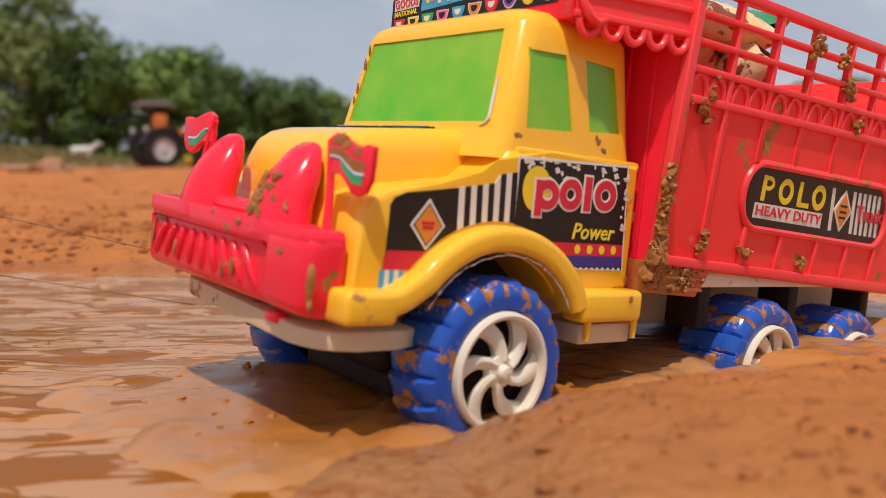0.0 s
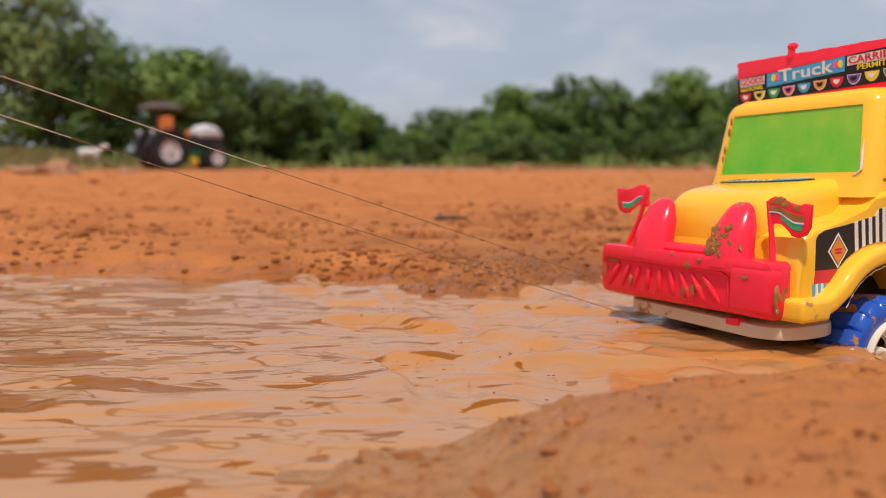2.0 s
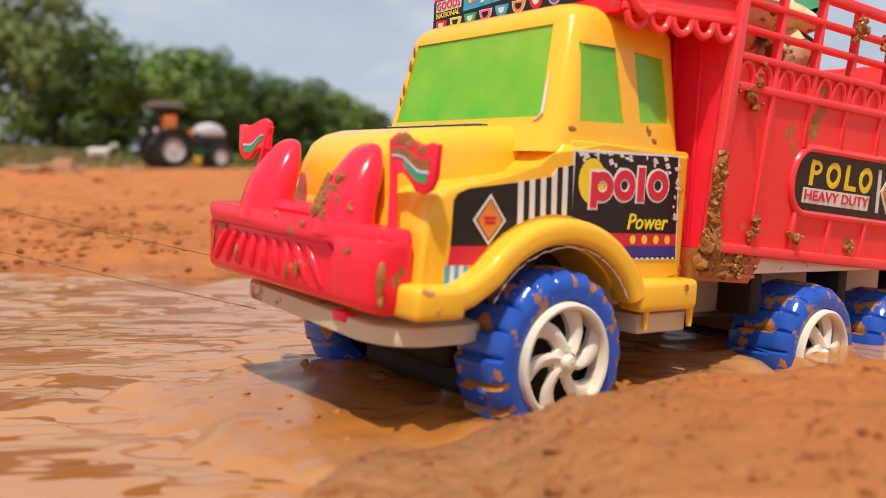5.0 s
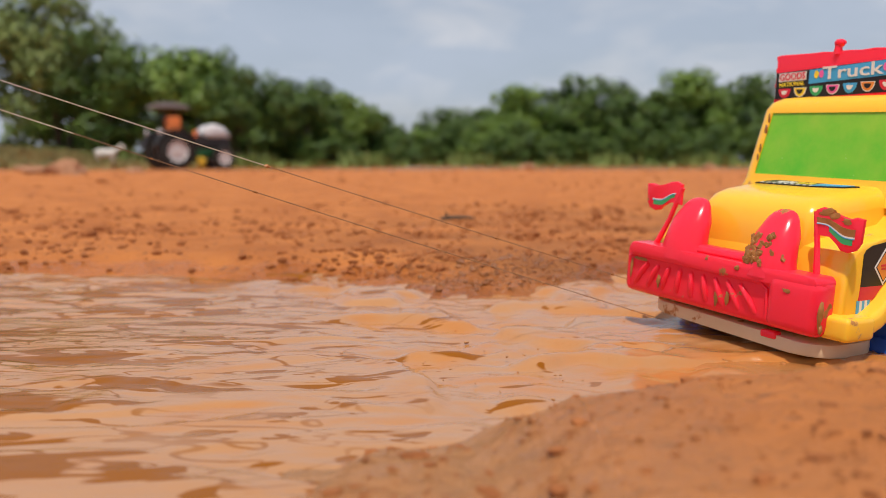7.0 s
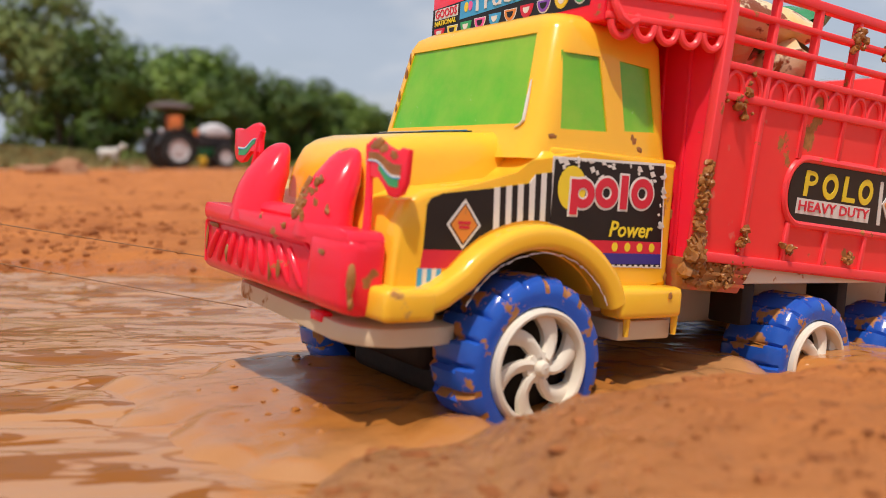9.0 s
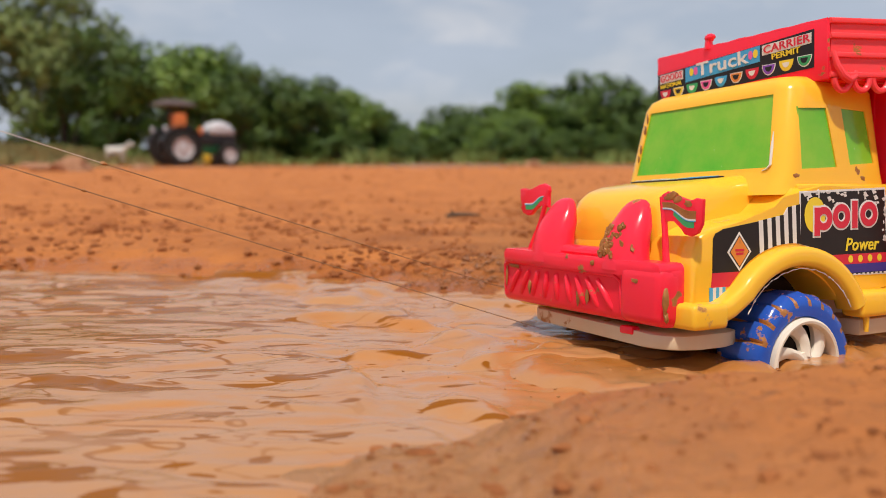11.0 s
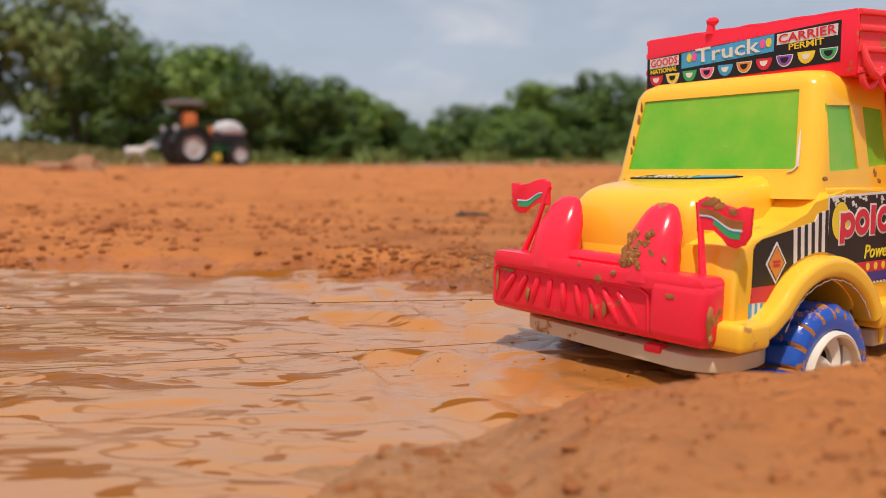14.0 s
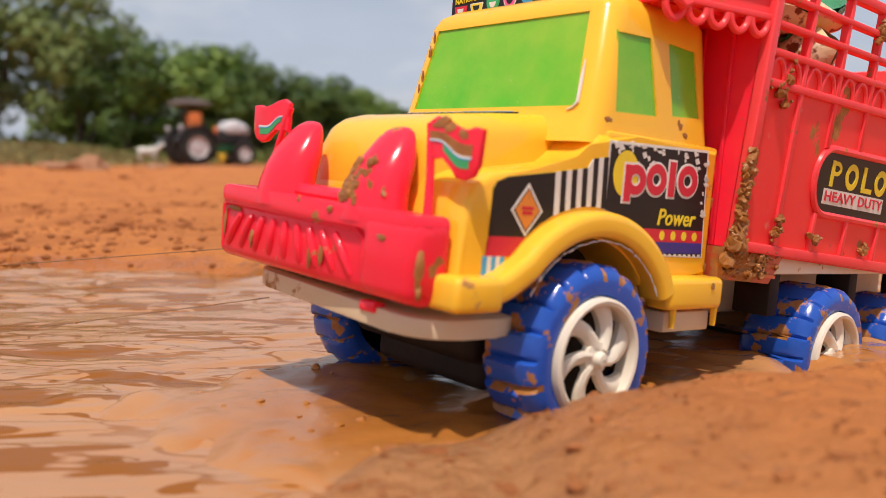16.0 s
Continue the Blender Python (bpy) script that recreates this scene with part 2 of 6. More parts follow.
def letters(me, material, parent, label=""):
    """One part for each letter of a word."""
    bm = bmesh.new()
    bm.from_mesh(me)
    bm.verts.ensure_lookup_table()
    seen = set()
    for v in bm.verts:
        if v in seen:
            continue
        island, todo = {v}, [v]
        while todo:
            for e in todo.pop().link_edges:
                for w in e.verts:
                    if w not in island:
                        island.add(w)
                        todo.append(w)
        seen |= island
        one = bmesh.new()
        idx = {w: one.verts.new(w.co) for w in island}
        for f in {f for w in island for f in w.link_faces}:
            one.faces.new([idx[w] for w in f.verts])
        part("letter", one, material, parent, label, smooth=False)
    bm.free()


def blob_bm(c, r, seed=0, rough=0.35, sub=2, squash=(1, 1, 1)):
    bm = bmesh.new()
    add_blob(bm, c, r, seed, rough, sub, squash)
    return bm


def add_blob(bm, c, r, seed=0, rough=0.35, sub=2, squash=(1, 1, 1)):
    vs = bmesh.ops.create_icosphere(bm, subdivisions=sub, radius=1.0)["verts"]
    for v in vs:
        k = 1 + rough * noise.noise(v.co * 1.3 + Vector((seed * 7.1, seed * 3.3, seed)))
        v.co = Vector((v.co.x * squash[0], v.co.y * squash[1], v.co.z * squash[2])) * (k * r) + Vector(c)


# ---- ground ----
CREST = ((-0.10, -0.05), (-0.05, -0.016), (-0.03, -0.003), (-0.007, 0.014), (0.014, 0.0260), (0.035, 0.0342), (0.11, 0.0446), (0.167, 0.049), (0.3, 0.055), (0.6, 0.06))


def smooth(a, b, x):
    t = min(1.0, max(0.0, (x - a) / (b - a)))
    return t * t * (3 - 2 * t)


def crest(x):
    if x <= CREST[0][0]:
        return CREST[0][1]
    for (x0, z0), (x1, z1) in zip(CREST, CREST[1:]):
        if x <= x1:
            return z0 + (z1 - z0) * (x - x0) / (x1 - x0)
    return CREST[-1][1]


def ground_z(x, y):
    p = Vector((x, y, 0))
    n1, n2, n3 = noise.noise(p * 1.7), noise.noise(p * 9.0), noise.noise(p * 38.0)
    far = math.hypot(x, y)
    field = 0.019 + 0.004 * n1 + 0.004 * n2 * min(1, far) + 0.0025 * n3
    field -= 0.13 * smooth(8, 28, y)
    if far > 6:
        field += 0.03 * min(1, (far - 6) / 20) * noise.noise(p * 0.13)
        field += 0.75 * smooth(-12.5, -20, x) * smooth(22, 36, y) + 0.35 * smooth(55, 90, y)
    if far > 3.5:
        return field
    # the puddle's hollow
    shore = 0.95 + 0.05 * noise.noise(Vector((x * 2.2, 3.1, 0))) + 0.02 * noise.noise(Vector((x * 14, 9, 0))) - 0.10 * math.exp(-((x - 0.08) / 0.09) ** 2)
    near = 0.20 + 0.14 * smooth(-0.09, -0.02, x)
    end = ((y - 0.57) / 0.4) ** 2
    d = min(shore - y, y - near, x + 1.5 - 0.7 * end + 0.12 * n1, 0.95 - x - 0.5 * end + 0.08 * n1)
    k = smooth(-0.05, 0.16, d)
    z = field * (1 - k) - 0.055 * k + 0.006 * n2 * k
    # a shoal of churned mud between the wheel tracks
    a = (y - 0.46) / 0.48
    if -0.1 < a < 1.2:
        line = 0.0 - 0.06 * a + 0.05 * n1
        g = math.exp(-((x - line) / (0.09 + 0.17 * max(a, 0))) ** 2) * smooth(-0.1, 0.35, a)
        n4 = noise.noise(Vector((x * 24, y * 52, 8)))
        z = max(z, z * (1 - g) + g * (-0.0125 + 0.0026 * n2 + 0.0070 * n4 + 0.0050 * n3 + 0.0120 * a))
    # a spit of soaked grit off the far shore
    g = math.exp(-((x - 0.05) / 0.085) ** 2 - ((y - 0.87) / 0.055) ** 2)
    if g > 0.02:
        z = max(z, z * (1 - g) + g * (0.0075 + 0.006 * n3 + 0.004 * noise.noise(p * 70)))
    # the near bank
    if y < 0.46 and x > -0.1:
        c = crest(x - 0.012) - 0.0015 + 0.0035 * n2 + 0.0034 * n3 + 0.0022 * noise.noise(p * 90)
        if x > 0.6:
            c += (field - c) * smooth(0.7, 1.8, x)
        back = smooth(0.41, 0.325, y)
        front = 1 - 0.35 * smooth(0.30, 0.12, y)
        z = max(z, -0.06 + (c * front + 0.06) * back) if c > -0.045 else z
    elif y <= 0.2:
        z = max(z, 0.01 + 0.004 * n2)
    # a silty shallow apron runs out from the bank along the near side
    if y < 0.45 and x < 0.12:
        n5 = noise.noise(Vector((x * 21, y * 26, 3)))
        z = max(z, -0.0008 + 0.006 * n2 + 0.005 * n5 + 0.003 * n3 - 0.022 * smooth(0.335, 0.44, y + 0.03 * n2) - 0.009 * smooth(-0.02, -0.30, x))
    return z


def spaced(mid, fine, reach_lo, reach_hi, a=0.38):
    step = fine / a
    lo, hi = math.asinh(reach_lo / a), math.asinh(reach_hi / a)
    n0, n1 = int(lo / step) + 1, int(hi / step) + 1
    return [mid - a * math.sinh(lo * i / n0) for i in range(n0, 0, -1)] + [mid] + [mid + a * math.sinh(hi * i / n1) for i in range(1, n1 + 1)]


def grid_mesh(xs, ys, height):
    nx, ny = len(xs), len(ys)
    vs = [(x, y, height(x, y)) for y in ys for x in xs]
    fs = [(j * nx + i, j * nx + i + 1, (j + 1) * nx + i + 1, (j + 1) * nx + i) for j in range(ny - 1) for i in range(nx - 1)]
    me = bpy.data.meshes.new("grid")
    me.from_pydata(vs, [], fs)
    me.shade_smooth()
    return me


def wet_ground(m):
    """Soil that is soaked, darker and shiny, close above the water's level."""
    nt = m.node_tree
    b = nt.nodes["Principled BSDF"]
    src = b.inputs["Base Color"].links[0].from_socket
    geo = nt.nodes.new("ShaderNodeNewGeometry")
    sep = nt.nodes.new("ShaderNodeSeparateXYZ")
    nt.links.new(geo.outputs["Position"], sep.inputs[0])
    ns = nt.nodes.new("ShaderNodeTexNoise")
    ns.inputs["Scale"].default_value, ns.inputs["Detail"].default_value = 14, 5
    nt.links.new(geo.outputs["Position"], ns.inputs["Vector"])
    ma = nt.nodes.new("ShaderNodeMath")
    ma.operation = "MULTIPLY_ADD"
    ma.inputs[1].default_value = 0.022
    nt.links.new(ns.outputs["Fac"], ma.inputs[0])
    nt.links.new(sep.outputs["Z"], ma.inputs[2])
    mr = nt.nodes.new("ShaderNodeMapRange")
    mr.inputs["From Min"].default_value, mr.inputs["From Max"].default_value = 0.0255, 0.0195
    nt.links.new(ma.outputs[0], mr.inputs["Value"])
    mx = nt.nodes.new("ShaderNodeMixRGB")
    mx.blend_type = "MULTIPLY"
    mx.inputs["Color2"].default_value = (0.93, 0.88, 0.84, 1)
    nt.links.new(mr.outputs[0], mx.inputs["Fac"])
    nt.links.new(src, mx.inputs["Color1"])
    # soil splashed and damp beyond the far shore
    damp = None
    big = nt.nodes.new("ShaderNodeTexNoise")
    big.inputs["Scale"].default_value, big.inputs["Detail"].default_value = 3.2, 5
    nt.links.new(geo.outputs["Position"], big.inputs["Vector"])
    for sock, lo, hi in ((sep.outputs["Y"], 2.3, 1.1), (sep.outputs["X"], -0.35, 0.15), (sep.outputs["X"], 1.9, 0.9), (sep.outputs["Y"], 0.55, 0.75), (big.outputs["Fac"], 0.38, 0.60)):
        q = nt.nodes.new("ShaderNodeMapRange")
        q.inputs["From Min"].default_value, q.inputs["From Max"].default_value = lo, hi
        nt.links.new(sock, q.inputs["Value"])
        if damp is None:
            damp = q.outputs[0]
            continue
        both = nt.nodes.new("ShaderNodeMath")
        both.operation = "MULTIPLY"
        nt.links.new(damp, both.inputs[0])
        nt.links.new(q.outputs[0], both.inputs[1])
        damp = both.outputs[0]
    moist = nt.nodes.new("ShaderNodeMixRGB")
    moist.blend_type = "MULTIPLY"
    moist.inputs["Color2"].default_value = (0.60, 0.66, 0.80, 1)
    nt.links.new(damp, moist.inputs["Fac"])
    nt.links.new(src, moist.inputs["Color1"])
    nt.links.new(moist.outputs[0], mx.inputs["Color1"])
    rr = nt.nodes.new("ShaderNodeMapRange")
    rr.inputs["To Min"].default_value, rr.inputs["To Max"].default_value = 0.92, 0.14
    # the low end of the near bank is splashed and glossy too
    masks = []
    for axis, lo, hi in (("X", 0.16, 0.03), ("Y", 0.52, 0.42), ("X", -0.30, -0.12), ("Y", 0.0, 0.16)):
        q = nt.nodes.new("ShaderNodeMapRange")
        q.inputs["From Min"].default_value, q.inputs["From Max"].default_value = lo, hi
        nt.links.new(sep.outputs[axis], q.inputs["Value"])
        masks.append(q.outputs[0])
    patch = masks[0]
    for other in masks[1:]:
        both = nt.nodes.new("ShaderNodeMath")
        both.operation = "MULTIPLY"
        nt.links.new(patch, both.inputs[0])
        nt.links.new(other, both.inputs[1])
        patch = both.outputs[0]
    # pale silt, the sky's sheen put into its colour, strongest at the waterline
    low = nt.nodes.new("ShaderNodeMapRange")
    low.inputs["From Min"].default_value, low.inputs["From Max"].default_value = 0.058, 0.021
    low.inputs["To Max"].default_value = 1.0
    nt.links.new(ma.outputs[0], low.inputs["Value"])
    sheen_film = low.outputs[0]
    for axis, lo, hi in (("Y", 0.50, 0.44), ("Y", 0.06, 0.20), ("X", -1.1, -0.6), ("X", 0.85, 0.45)):
        q = nt.nodes.new("ShaderNodeMapRange")
        q.inputs["From Min"].default_value, q.inputs["From Max"].default_value = lo, hi
        nt.links.new(sep.outputs[axis], q.inputs["Value"])
        both = nt.nodes.new("ShaderNodeMath")
        both.operation = "MULTIPLY"
        nt.links.new(sheen_film, both.inputs[0])
        nt.links.new(q.outputs[0], both.inputs[1])
        sheen_film = both.outputs[0]
    silt = nt.nodes.new("ShaderNodeMixRGB")
    silt.inputs["Color2"].default_value = (0.475, 0.228, 0.096, 1)
    nt.links.new(sheen_film, silt.inputs["Fac"])
    nt.links.new(mx.outputs[0], silt.inputs["Color1"])
    nt.links.new(silt.outputs[0], b.inputs["Base Color"])
    gloss = nt.nodes.new("ShaderNodeMath")
    gloss.operation = "MAXIMUM"
    nt.links.new(patch, gloss.inputs[0])
    nt.links.new(mr.outputs[0], gloss.inputs[1])
    nt.links.new(gloss.outputs[0], rr.inputs["Value"])
    nt.links.new(rr.outputs[0], b.inputs["Roughness"])
    b.inputs["Specular IOR Level"].default_value = 0.4


wet_ground(RED_SOIL)
ground = new("ground", grid_mesh(spaced(0.05, 0.0085, 400, 400), spaced(0.42, 0.0085, 300, 600), ground_z))
ground.data.materials.append(RED_SOIL)
tagged(ground, "red-brown earth field with a wet muddy hollow", "ground", kind="structure")


def terrace(v, k, w):
    """Flat treads with soft steep risers."""
    f = math.floor(v * k)
    return (f + smooth(0.5 - w, 0.5 + w, v * k - f)) / k


def water_z(x, y):
    # calm sheets parted by short steep wavelets; tumbled swells where the lorry has churned it
    q = Vector((x, y, 0))
    bend = Vector((noise.noise(q * 13 + Vector((3, 7, 2))), noise.noise(q * 13 + Vector((9, 1, 5))), 0))
    calm = smooth(0.05, -0.06, x - 0.044 + 0.45 * (y - 0.4) + 0.10 * noise.noise(Vector((x * 5, y * 7, 4))))
    patch = smooth(-0.26, 0.22, noise.noise(Vector((x * 4.0, y * 6.0, 7))) + 0.4 * smooth(0.60, 0.36, y))
    v = noise.noise(Vector((x * 9, y * 26, 0)) + 0.6 * bend)
    u = noise.noise(Vector((x * 20, y * 62, 4)) + 0.7 * bend)
    c = noise.noise(Vector((x * 11, y * 14, 6)) + 0.9 * bend)
    d = noise.noise(Vector((x * 34, y * 40, 1)) + 1.2 * bend)
    swell = noise.noise(Vector((x * 3.0, y * 8.5, 2)))
    ripple = 0.0036 * patch * terrace(v, 2.3, 0.2) + 0.0010 * (0.2 + patch) * terrace(u, 2.0, 0.22)
    tumble = 0.0062 * (smooth(-0.11, 0.16, c) - 0.5) + 0.0022 * d + 0.0010 * noise.noise(Vector((x * 75, y * 80, 3))) - 0.0004
    return calm * ripple + (1 - calm) * tumble + 0.0014 * swell + 0.0006


def even(a, b, s):
    n = int((b - a) / s)
    return [a + (b - a) * i / n for i in range(n + 1)]


def painted_ripples(m):
    """Ripples' dark faces painted into the colour, between paler silt; densest towards -x."""
    nt = m.node_tree
    b = nt.nodes["Principled BSDF"]
    src = b.inputs["Base Color"].links[0].from_socket
    tc = nt.nodes.new("ShaderNodeTexCoord")
    sep = nt.nodes.new("ShaderNodeSeparateXYZ")
    nt.links.new(tc.outputs["Object"], sep.inputs[0])
    left_bias = nt.nodes.new("ShaderNodeMapRange")
    left_bias.inputs["From Min"].default_value, left_bias.inputs["From Max"].default_value = 0.10, -0.22
    left_bias.inputs["To Max"].default_value = 0.115
    nt.links.new(sep.outputs["X"], left_bias.inputs["Value"])

    def swirl(sx, sy, detail):
        mp = nt.nodes.new("ShaderNodeMapping")
        mp.inputs["Scale"].default_value = (sx, sy, 1)
        nt.links.new(tc.outputs["Object"], mp.inputs["Vector"])
        n = nt.nodes.new("ShaderNodeTexNoise")
        n.inputs["Scale"].default_value, n.inputs["Detail"].default_value = 1.0, detail
        n.inputs["Distortion"].default_value = 0.7
        nt.links.new(mp.outputs[0], n.inputs["Vector"])
        return n.outputs["Fac"]

    def add(a, c, mode="ADD"):
        q = nt.nodes.new("ShaderNodeMath")
        q.operation = mode
        nt.links.new(a, q.inputs[0])
        if isinstance(c, float):
            q.inputs[1].default_value = c
        else:
            nt.links.new(c, q.inputs[1])
        return q.outputs[0]

    def cut(v, lo, hi):
        r = nt.nodes.new("ShaderNodeMapRange")
        r.inputs["From Min"].default_value, r.inputs["From Max"].default_value = lo, hi
        nt.links.new(v, r.inputs["Value"])
        return r.outputs[0]
    broad = cut(add(swirl(9, 29, 2.5), left_bias.outputs[0]), 0.676, 0.692)
    fine = cut(add(swirl(22, 66, 2), left_bias.outputs[0]), 0.668, 0.685)
    # thin winding dark lines, painted for the wavelets' steep edges
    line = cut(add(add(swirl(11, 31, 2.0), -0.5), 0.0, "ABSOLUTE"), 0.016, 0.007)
    line = add(line, cut(left_bias.outputs[0], 0.02, 0.07), "MULTIPLY")
    # wide sheets where the fine painted streaks are left out
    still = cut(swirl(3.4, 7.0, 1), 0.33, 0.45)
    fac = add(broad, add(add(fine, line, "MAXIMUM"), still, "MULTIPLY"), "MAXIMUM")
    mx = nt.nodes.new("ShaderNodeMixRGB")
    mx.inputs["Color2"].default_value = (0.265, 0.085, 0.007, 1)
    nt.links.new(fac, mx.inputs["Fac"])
    # warm churned silt in wide soft drifts
    warm = nt.nodes.new("ShaderNodeMixRGB")
    warm.inputs["Color2"].default_value = (0.48, 0.190, 0.050, 1)
    churn = nt.nodes.new("ShaderNodeMapRange")
    churn.inputs["From Min"].default_value, churn.inputs["From Max"].default_value = 0.18, 0.28
    churn.inputs["To Max"].default_value = 0.10
    diag = nt.nodes.new("ShaderNodeMath")
    diag.operation, diag.inputs[1].default_value = "MULTIPLY_ADD", 0.45
    nt.links.new(sep.outputs["Y"], diag.inputs[0])
    nt.links.new(sep.outputs["X"], diag.inputs[2])
    nt.links.new(diag.outputs[0], churn.inputs["Value"])
    nt.links.new(cut(add(swirl(14, 24, 4), churn.outputs[0]), 0.50, 0.74), warm.inputs["Fac"])
    nt.links.new(src, warm.inputs["Color1"])
    nt.links.new(warm.outputs[0], mx.inputs["Color1"])
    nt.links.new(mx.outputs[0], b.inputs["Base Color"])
    # specular drops on the painted streaks, so they mirror less sky
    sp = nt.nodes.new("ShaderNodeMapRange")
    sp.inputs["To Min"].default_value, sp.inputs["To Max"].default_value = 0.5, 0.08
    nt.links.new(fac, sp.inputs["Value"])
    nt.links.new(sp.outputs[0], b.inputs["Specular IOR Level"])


painted_ripples(WATER)


def thin_out(m):
    """The churned mud pales into the puddle's silt away from the lorry."""
    nt = m.node_tree
    b = nt.nodes["Principled BSDF"]
    src = b.inputs["Base Color"].links[0].from_socket
    tc = nt.nodes.new("ShaderNodeTexCoord")
    mp = nt.nodes.new("ShaderNodeMapping")
    mp.inputs["Scale"].default_value = (1 / 0.25, 1 / 0.19, 0)
    nt.links.new(tc.outputs["Object"], mp.inputs["Vector"])
    ln = nt.nodes.new("ShaderNodeVectorMath")
    ln.operation = "LENGTH"
    nt.links.new(mp.outputs[0], ln.inputs[0])
    ns = nt.nodes.new("ShaderNodeTexNoise")
    ns.inputs["Scale"].default_value, ns.inputs["Detail"].default_value = 18, 4
    nt.links.new(tc.outputs["Object"], ns.inputs["Vector"])
    sm = nt.nodes.new("ShaderNodeMath")
    sm.operation, sm.inputs[1].default_value = "MULTIPLY_ADD", 0.7
    nt.links.new(ns.outputs["Fac"], sm.inputs[0])
    nt.links.new(ln.outputs["Value"], sm.inputs[2])
    mr = nt.nodes.new("ShaderNodeMapRange")
    mr.inputs["From Min"].default_value, mr.inputs["From Max"].default_value = 0.75, 1.15
    nt.links.new(sm.outputs[0], mr.inputs["Value"])
    mx = nt.nodes.new("ShaderNodeMixRGB")
    mx.inputs["Color2"].default_value = (0.465, 0.222, 0.090, 1)
    nt.links.new(mr.outputs[0], mx.inputs["Fac"])
    nt.links.new(src, mx.inputs["Color1"])
    nt.links.new(mx.outputs[0], b.inputs["Base Color"])


thin_out(FOAM)
water = new("water", grid_mesh(even(-1.7, -0.62, 0.02) + even(-0.61, 0.62, 0.0045) + even(0.64, 1.0, 0.02), even(0.16, 0.80, 0.0021) + even(0.804, 1.15, 0.004), water_z))
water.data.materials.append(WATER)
tagged(water, "rippled opaque orange-brown muddy puddle water", "water", kind="structure")


# ---- toy lorry ----
R_WHEEL = 0.0445
WHEELS = ((0.0, -0.006, 0.092), (-0.230, -0.0155, 0.096), (-0.346, -0.024, 0.096))


def build_wheel(broad):
    """broad: how much wider the tread is than the front wheels'."""
    wheel = new("wheel")
    n = 160
    prof = [(0.0285, -0.004, 0), (0.0300, -0.001, 0), (0.036, 0.0, 0), (0.0392, -0.0012, 0.4), (0.0409, -0.0042, 0.9), (0.0419, -0.0085, 1), (0.0421, -0.0180, 1), (0.0419, -0.0275, 1), (0.0409, -0.0315, 0.9), (0.0392, -0.0345, 0.4), (0.036, -0.036, 0), (0.0300, -0.035, 0), (0.0285, -0.032, 0)]
    rings = []
    for i in range(n):
        a = 2 * math.pi * i / n
        ring = []
        for r, y, k in prof:
            y *= broad
            # lugs like overlapping slabs, skewed a little across the tread
            ph = (i * 20 / n + 6.0 * y) % 1.0
            lug = 0.0 if ph < 0.16 else 1.0 - 0.55 * (ph - 0.16)
            rr = r + 0.0042 * k * (lug - 0.35)
            ring.append(Vector((rr * math.sin(a), y, rr * math.cos(a))))
        rings.append(ring)
    bm = bmesh.new()
    V = [[bm.verts.new(p) for p in r] for r in rings]
    m = len(prof)
    for i in range(n):
        j = (i + 1) % n
        for k in range(m - 1):
            bm.faces.new((V[i][k], V[j][k], V[j][k + 1], V[i][k + 1]))
    tyre = part("tyre", bm, BLUE, wheel, "blue plastic tyre with chunky treads, smeared with mud")
    # mud packed into the grooves of the tread
    tyre.data.materials.append(DRY_MUD)
    for f in tyre.data.polygons:
        c = f.center
        ang = math.atan2(c.x, c.z) % (2 * math.pi)
        ph = (ang / (2 * math.pi) * 20 + 6.0 * c.y) % 1.0
        if ph < 0.22 and math.hypot(c.x, c.z) > 0.037 and noise.noise(c * 40) > -0.12:
            f.material_index = 1

    def lathe(profile, n=48):
        bm = bmesh.new()
        W = [[bm.verts.new((r * math.sin(2 * math.pi * i / n), y, r * math.cos(2 * math.pi * i / n))) for r, y in profile] for i in range(n)]
        for i in range(n):
            j = (i + 1) % n
            for k in range(len(profile) - 1):
                bm.faces.new((W[i][k], W[j][k], W[j][k + 1], W[i][k + 1]))
        return bm
    part("rim", lathe([(0.0250, -0.008), (0.0250, 0.0005), (0.0257, 0.0020), (0.0272, 0.0024), (0.0286, 0.0014), (0.0292, -0.004)]), WHITE, wheel, "white plastic rim ring")
    part("backing", lathe([(0.0005, -0.012), (0.0265, -0.012), (0.0265, -0.016), (0.0005, -0.016)]), DARK, wheel)
    part("hub_cap", lathe([(0.0004, 0.0042), (0.0028, 0.0038), (0.0036, 0.0026), (0.0038, 0.0006), (0.0078, -0.0004), (0.0085, -0.004)], 24), WHITE, wheel)
    blade = bmesh.new()
    rows = 9
    top, low = [], []
    for i in range(rows):
        f = i / (rows - 1)
        r = 0.0055 + 0.0203 * f
        mid = 0.62 * f ** 1.4
        half = 0.25
        if f < 0.3:
            half = 0.42 - 0.4 * f
        row_t, row_l = [], []
        for s in (-1, -0.4, 0.4, 1):
            a = mid + s * half
            rise = 0.0006 - 0.003 * f + (-0.0022 if s == 1 else 0.0008 if s == -0.4 else 0.0)
            row_t.append(blade.verts.new((r * math.sin(a), rise, r * math.cos(a))))
            row_l.append(blade.verts.new((r * math.sin(a), rise - 0.003, r * math.cos(a))))
        top.append(row_t)
        low.append(row_l)
    for i in range(rows - 1):
        for k in range(3):
            blade.faces.new((top[i][k], top[i][k + 1], top[i + 1][k + 1], top[i + 1][k]))
            blade.faces.new((low[i][k], low[i + 1][k], low[i + 1][k + 1], low[i][k + 1]))
        for k in (0, 3):
            blade.faces.new((top[i][k], top[i + 1][k], low[i + 1][k], low[i][k]))
    for i in (0, rows - 1):
        for k in range(3):
            blade.faces.new((top[i][k], top[i][k + 1], low[i][k + 1], low[i][k]))
    me = finish(blade)
    for i in range(6):
        s = part("spoke", me, WHITE, wheel)
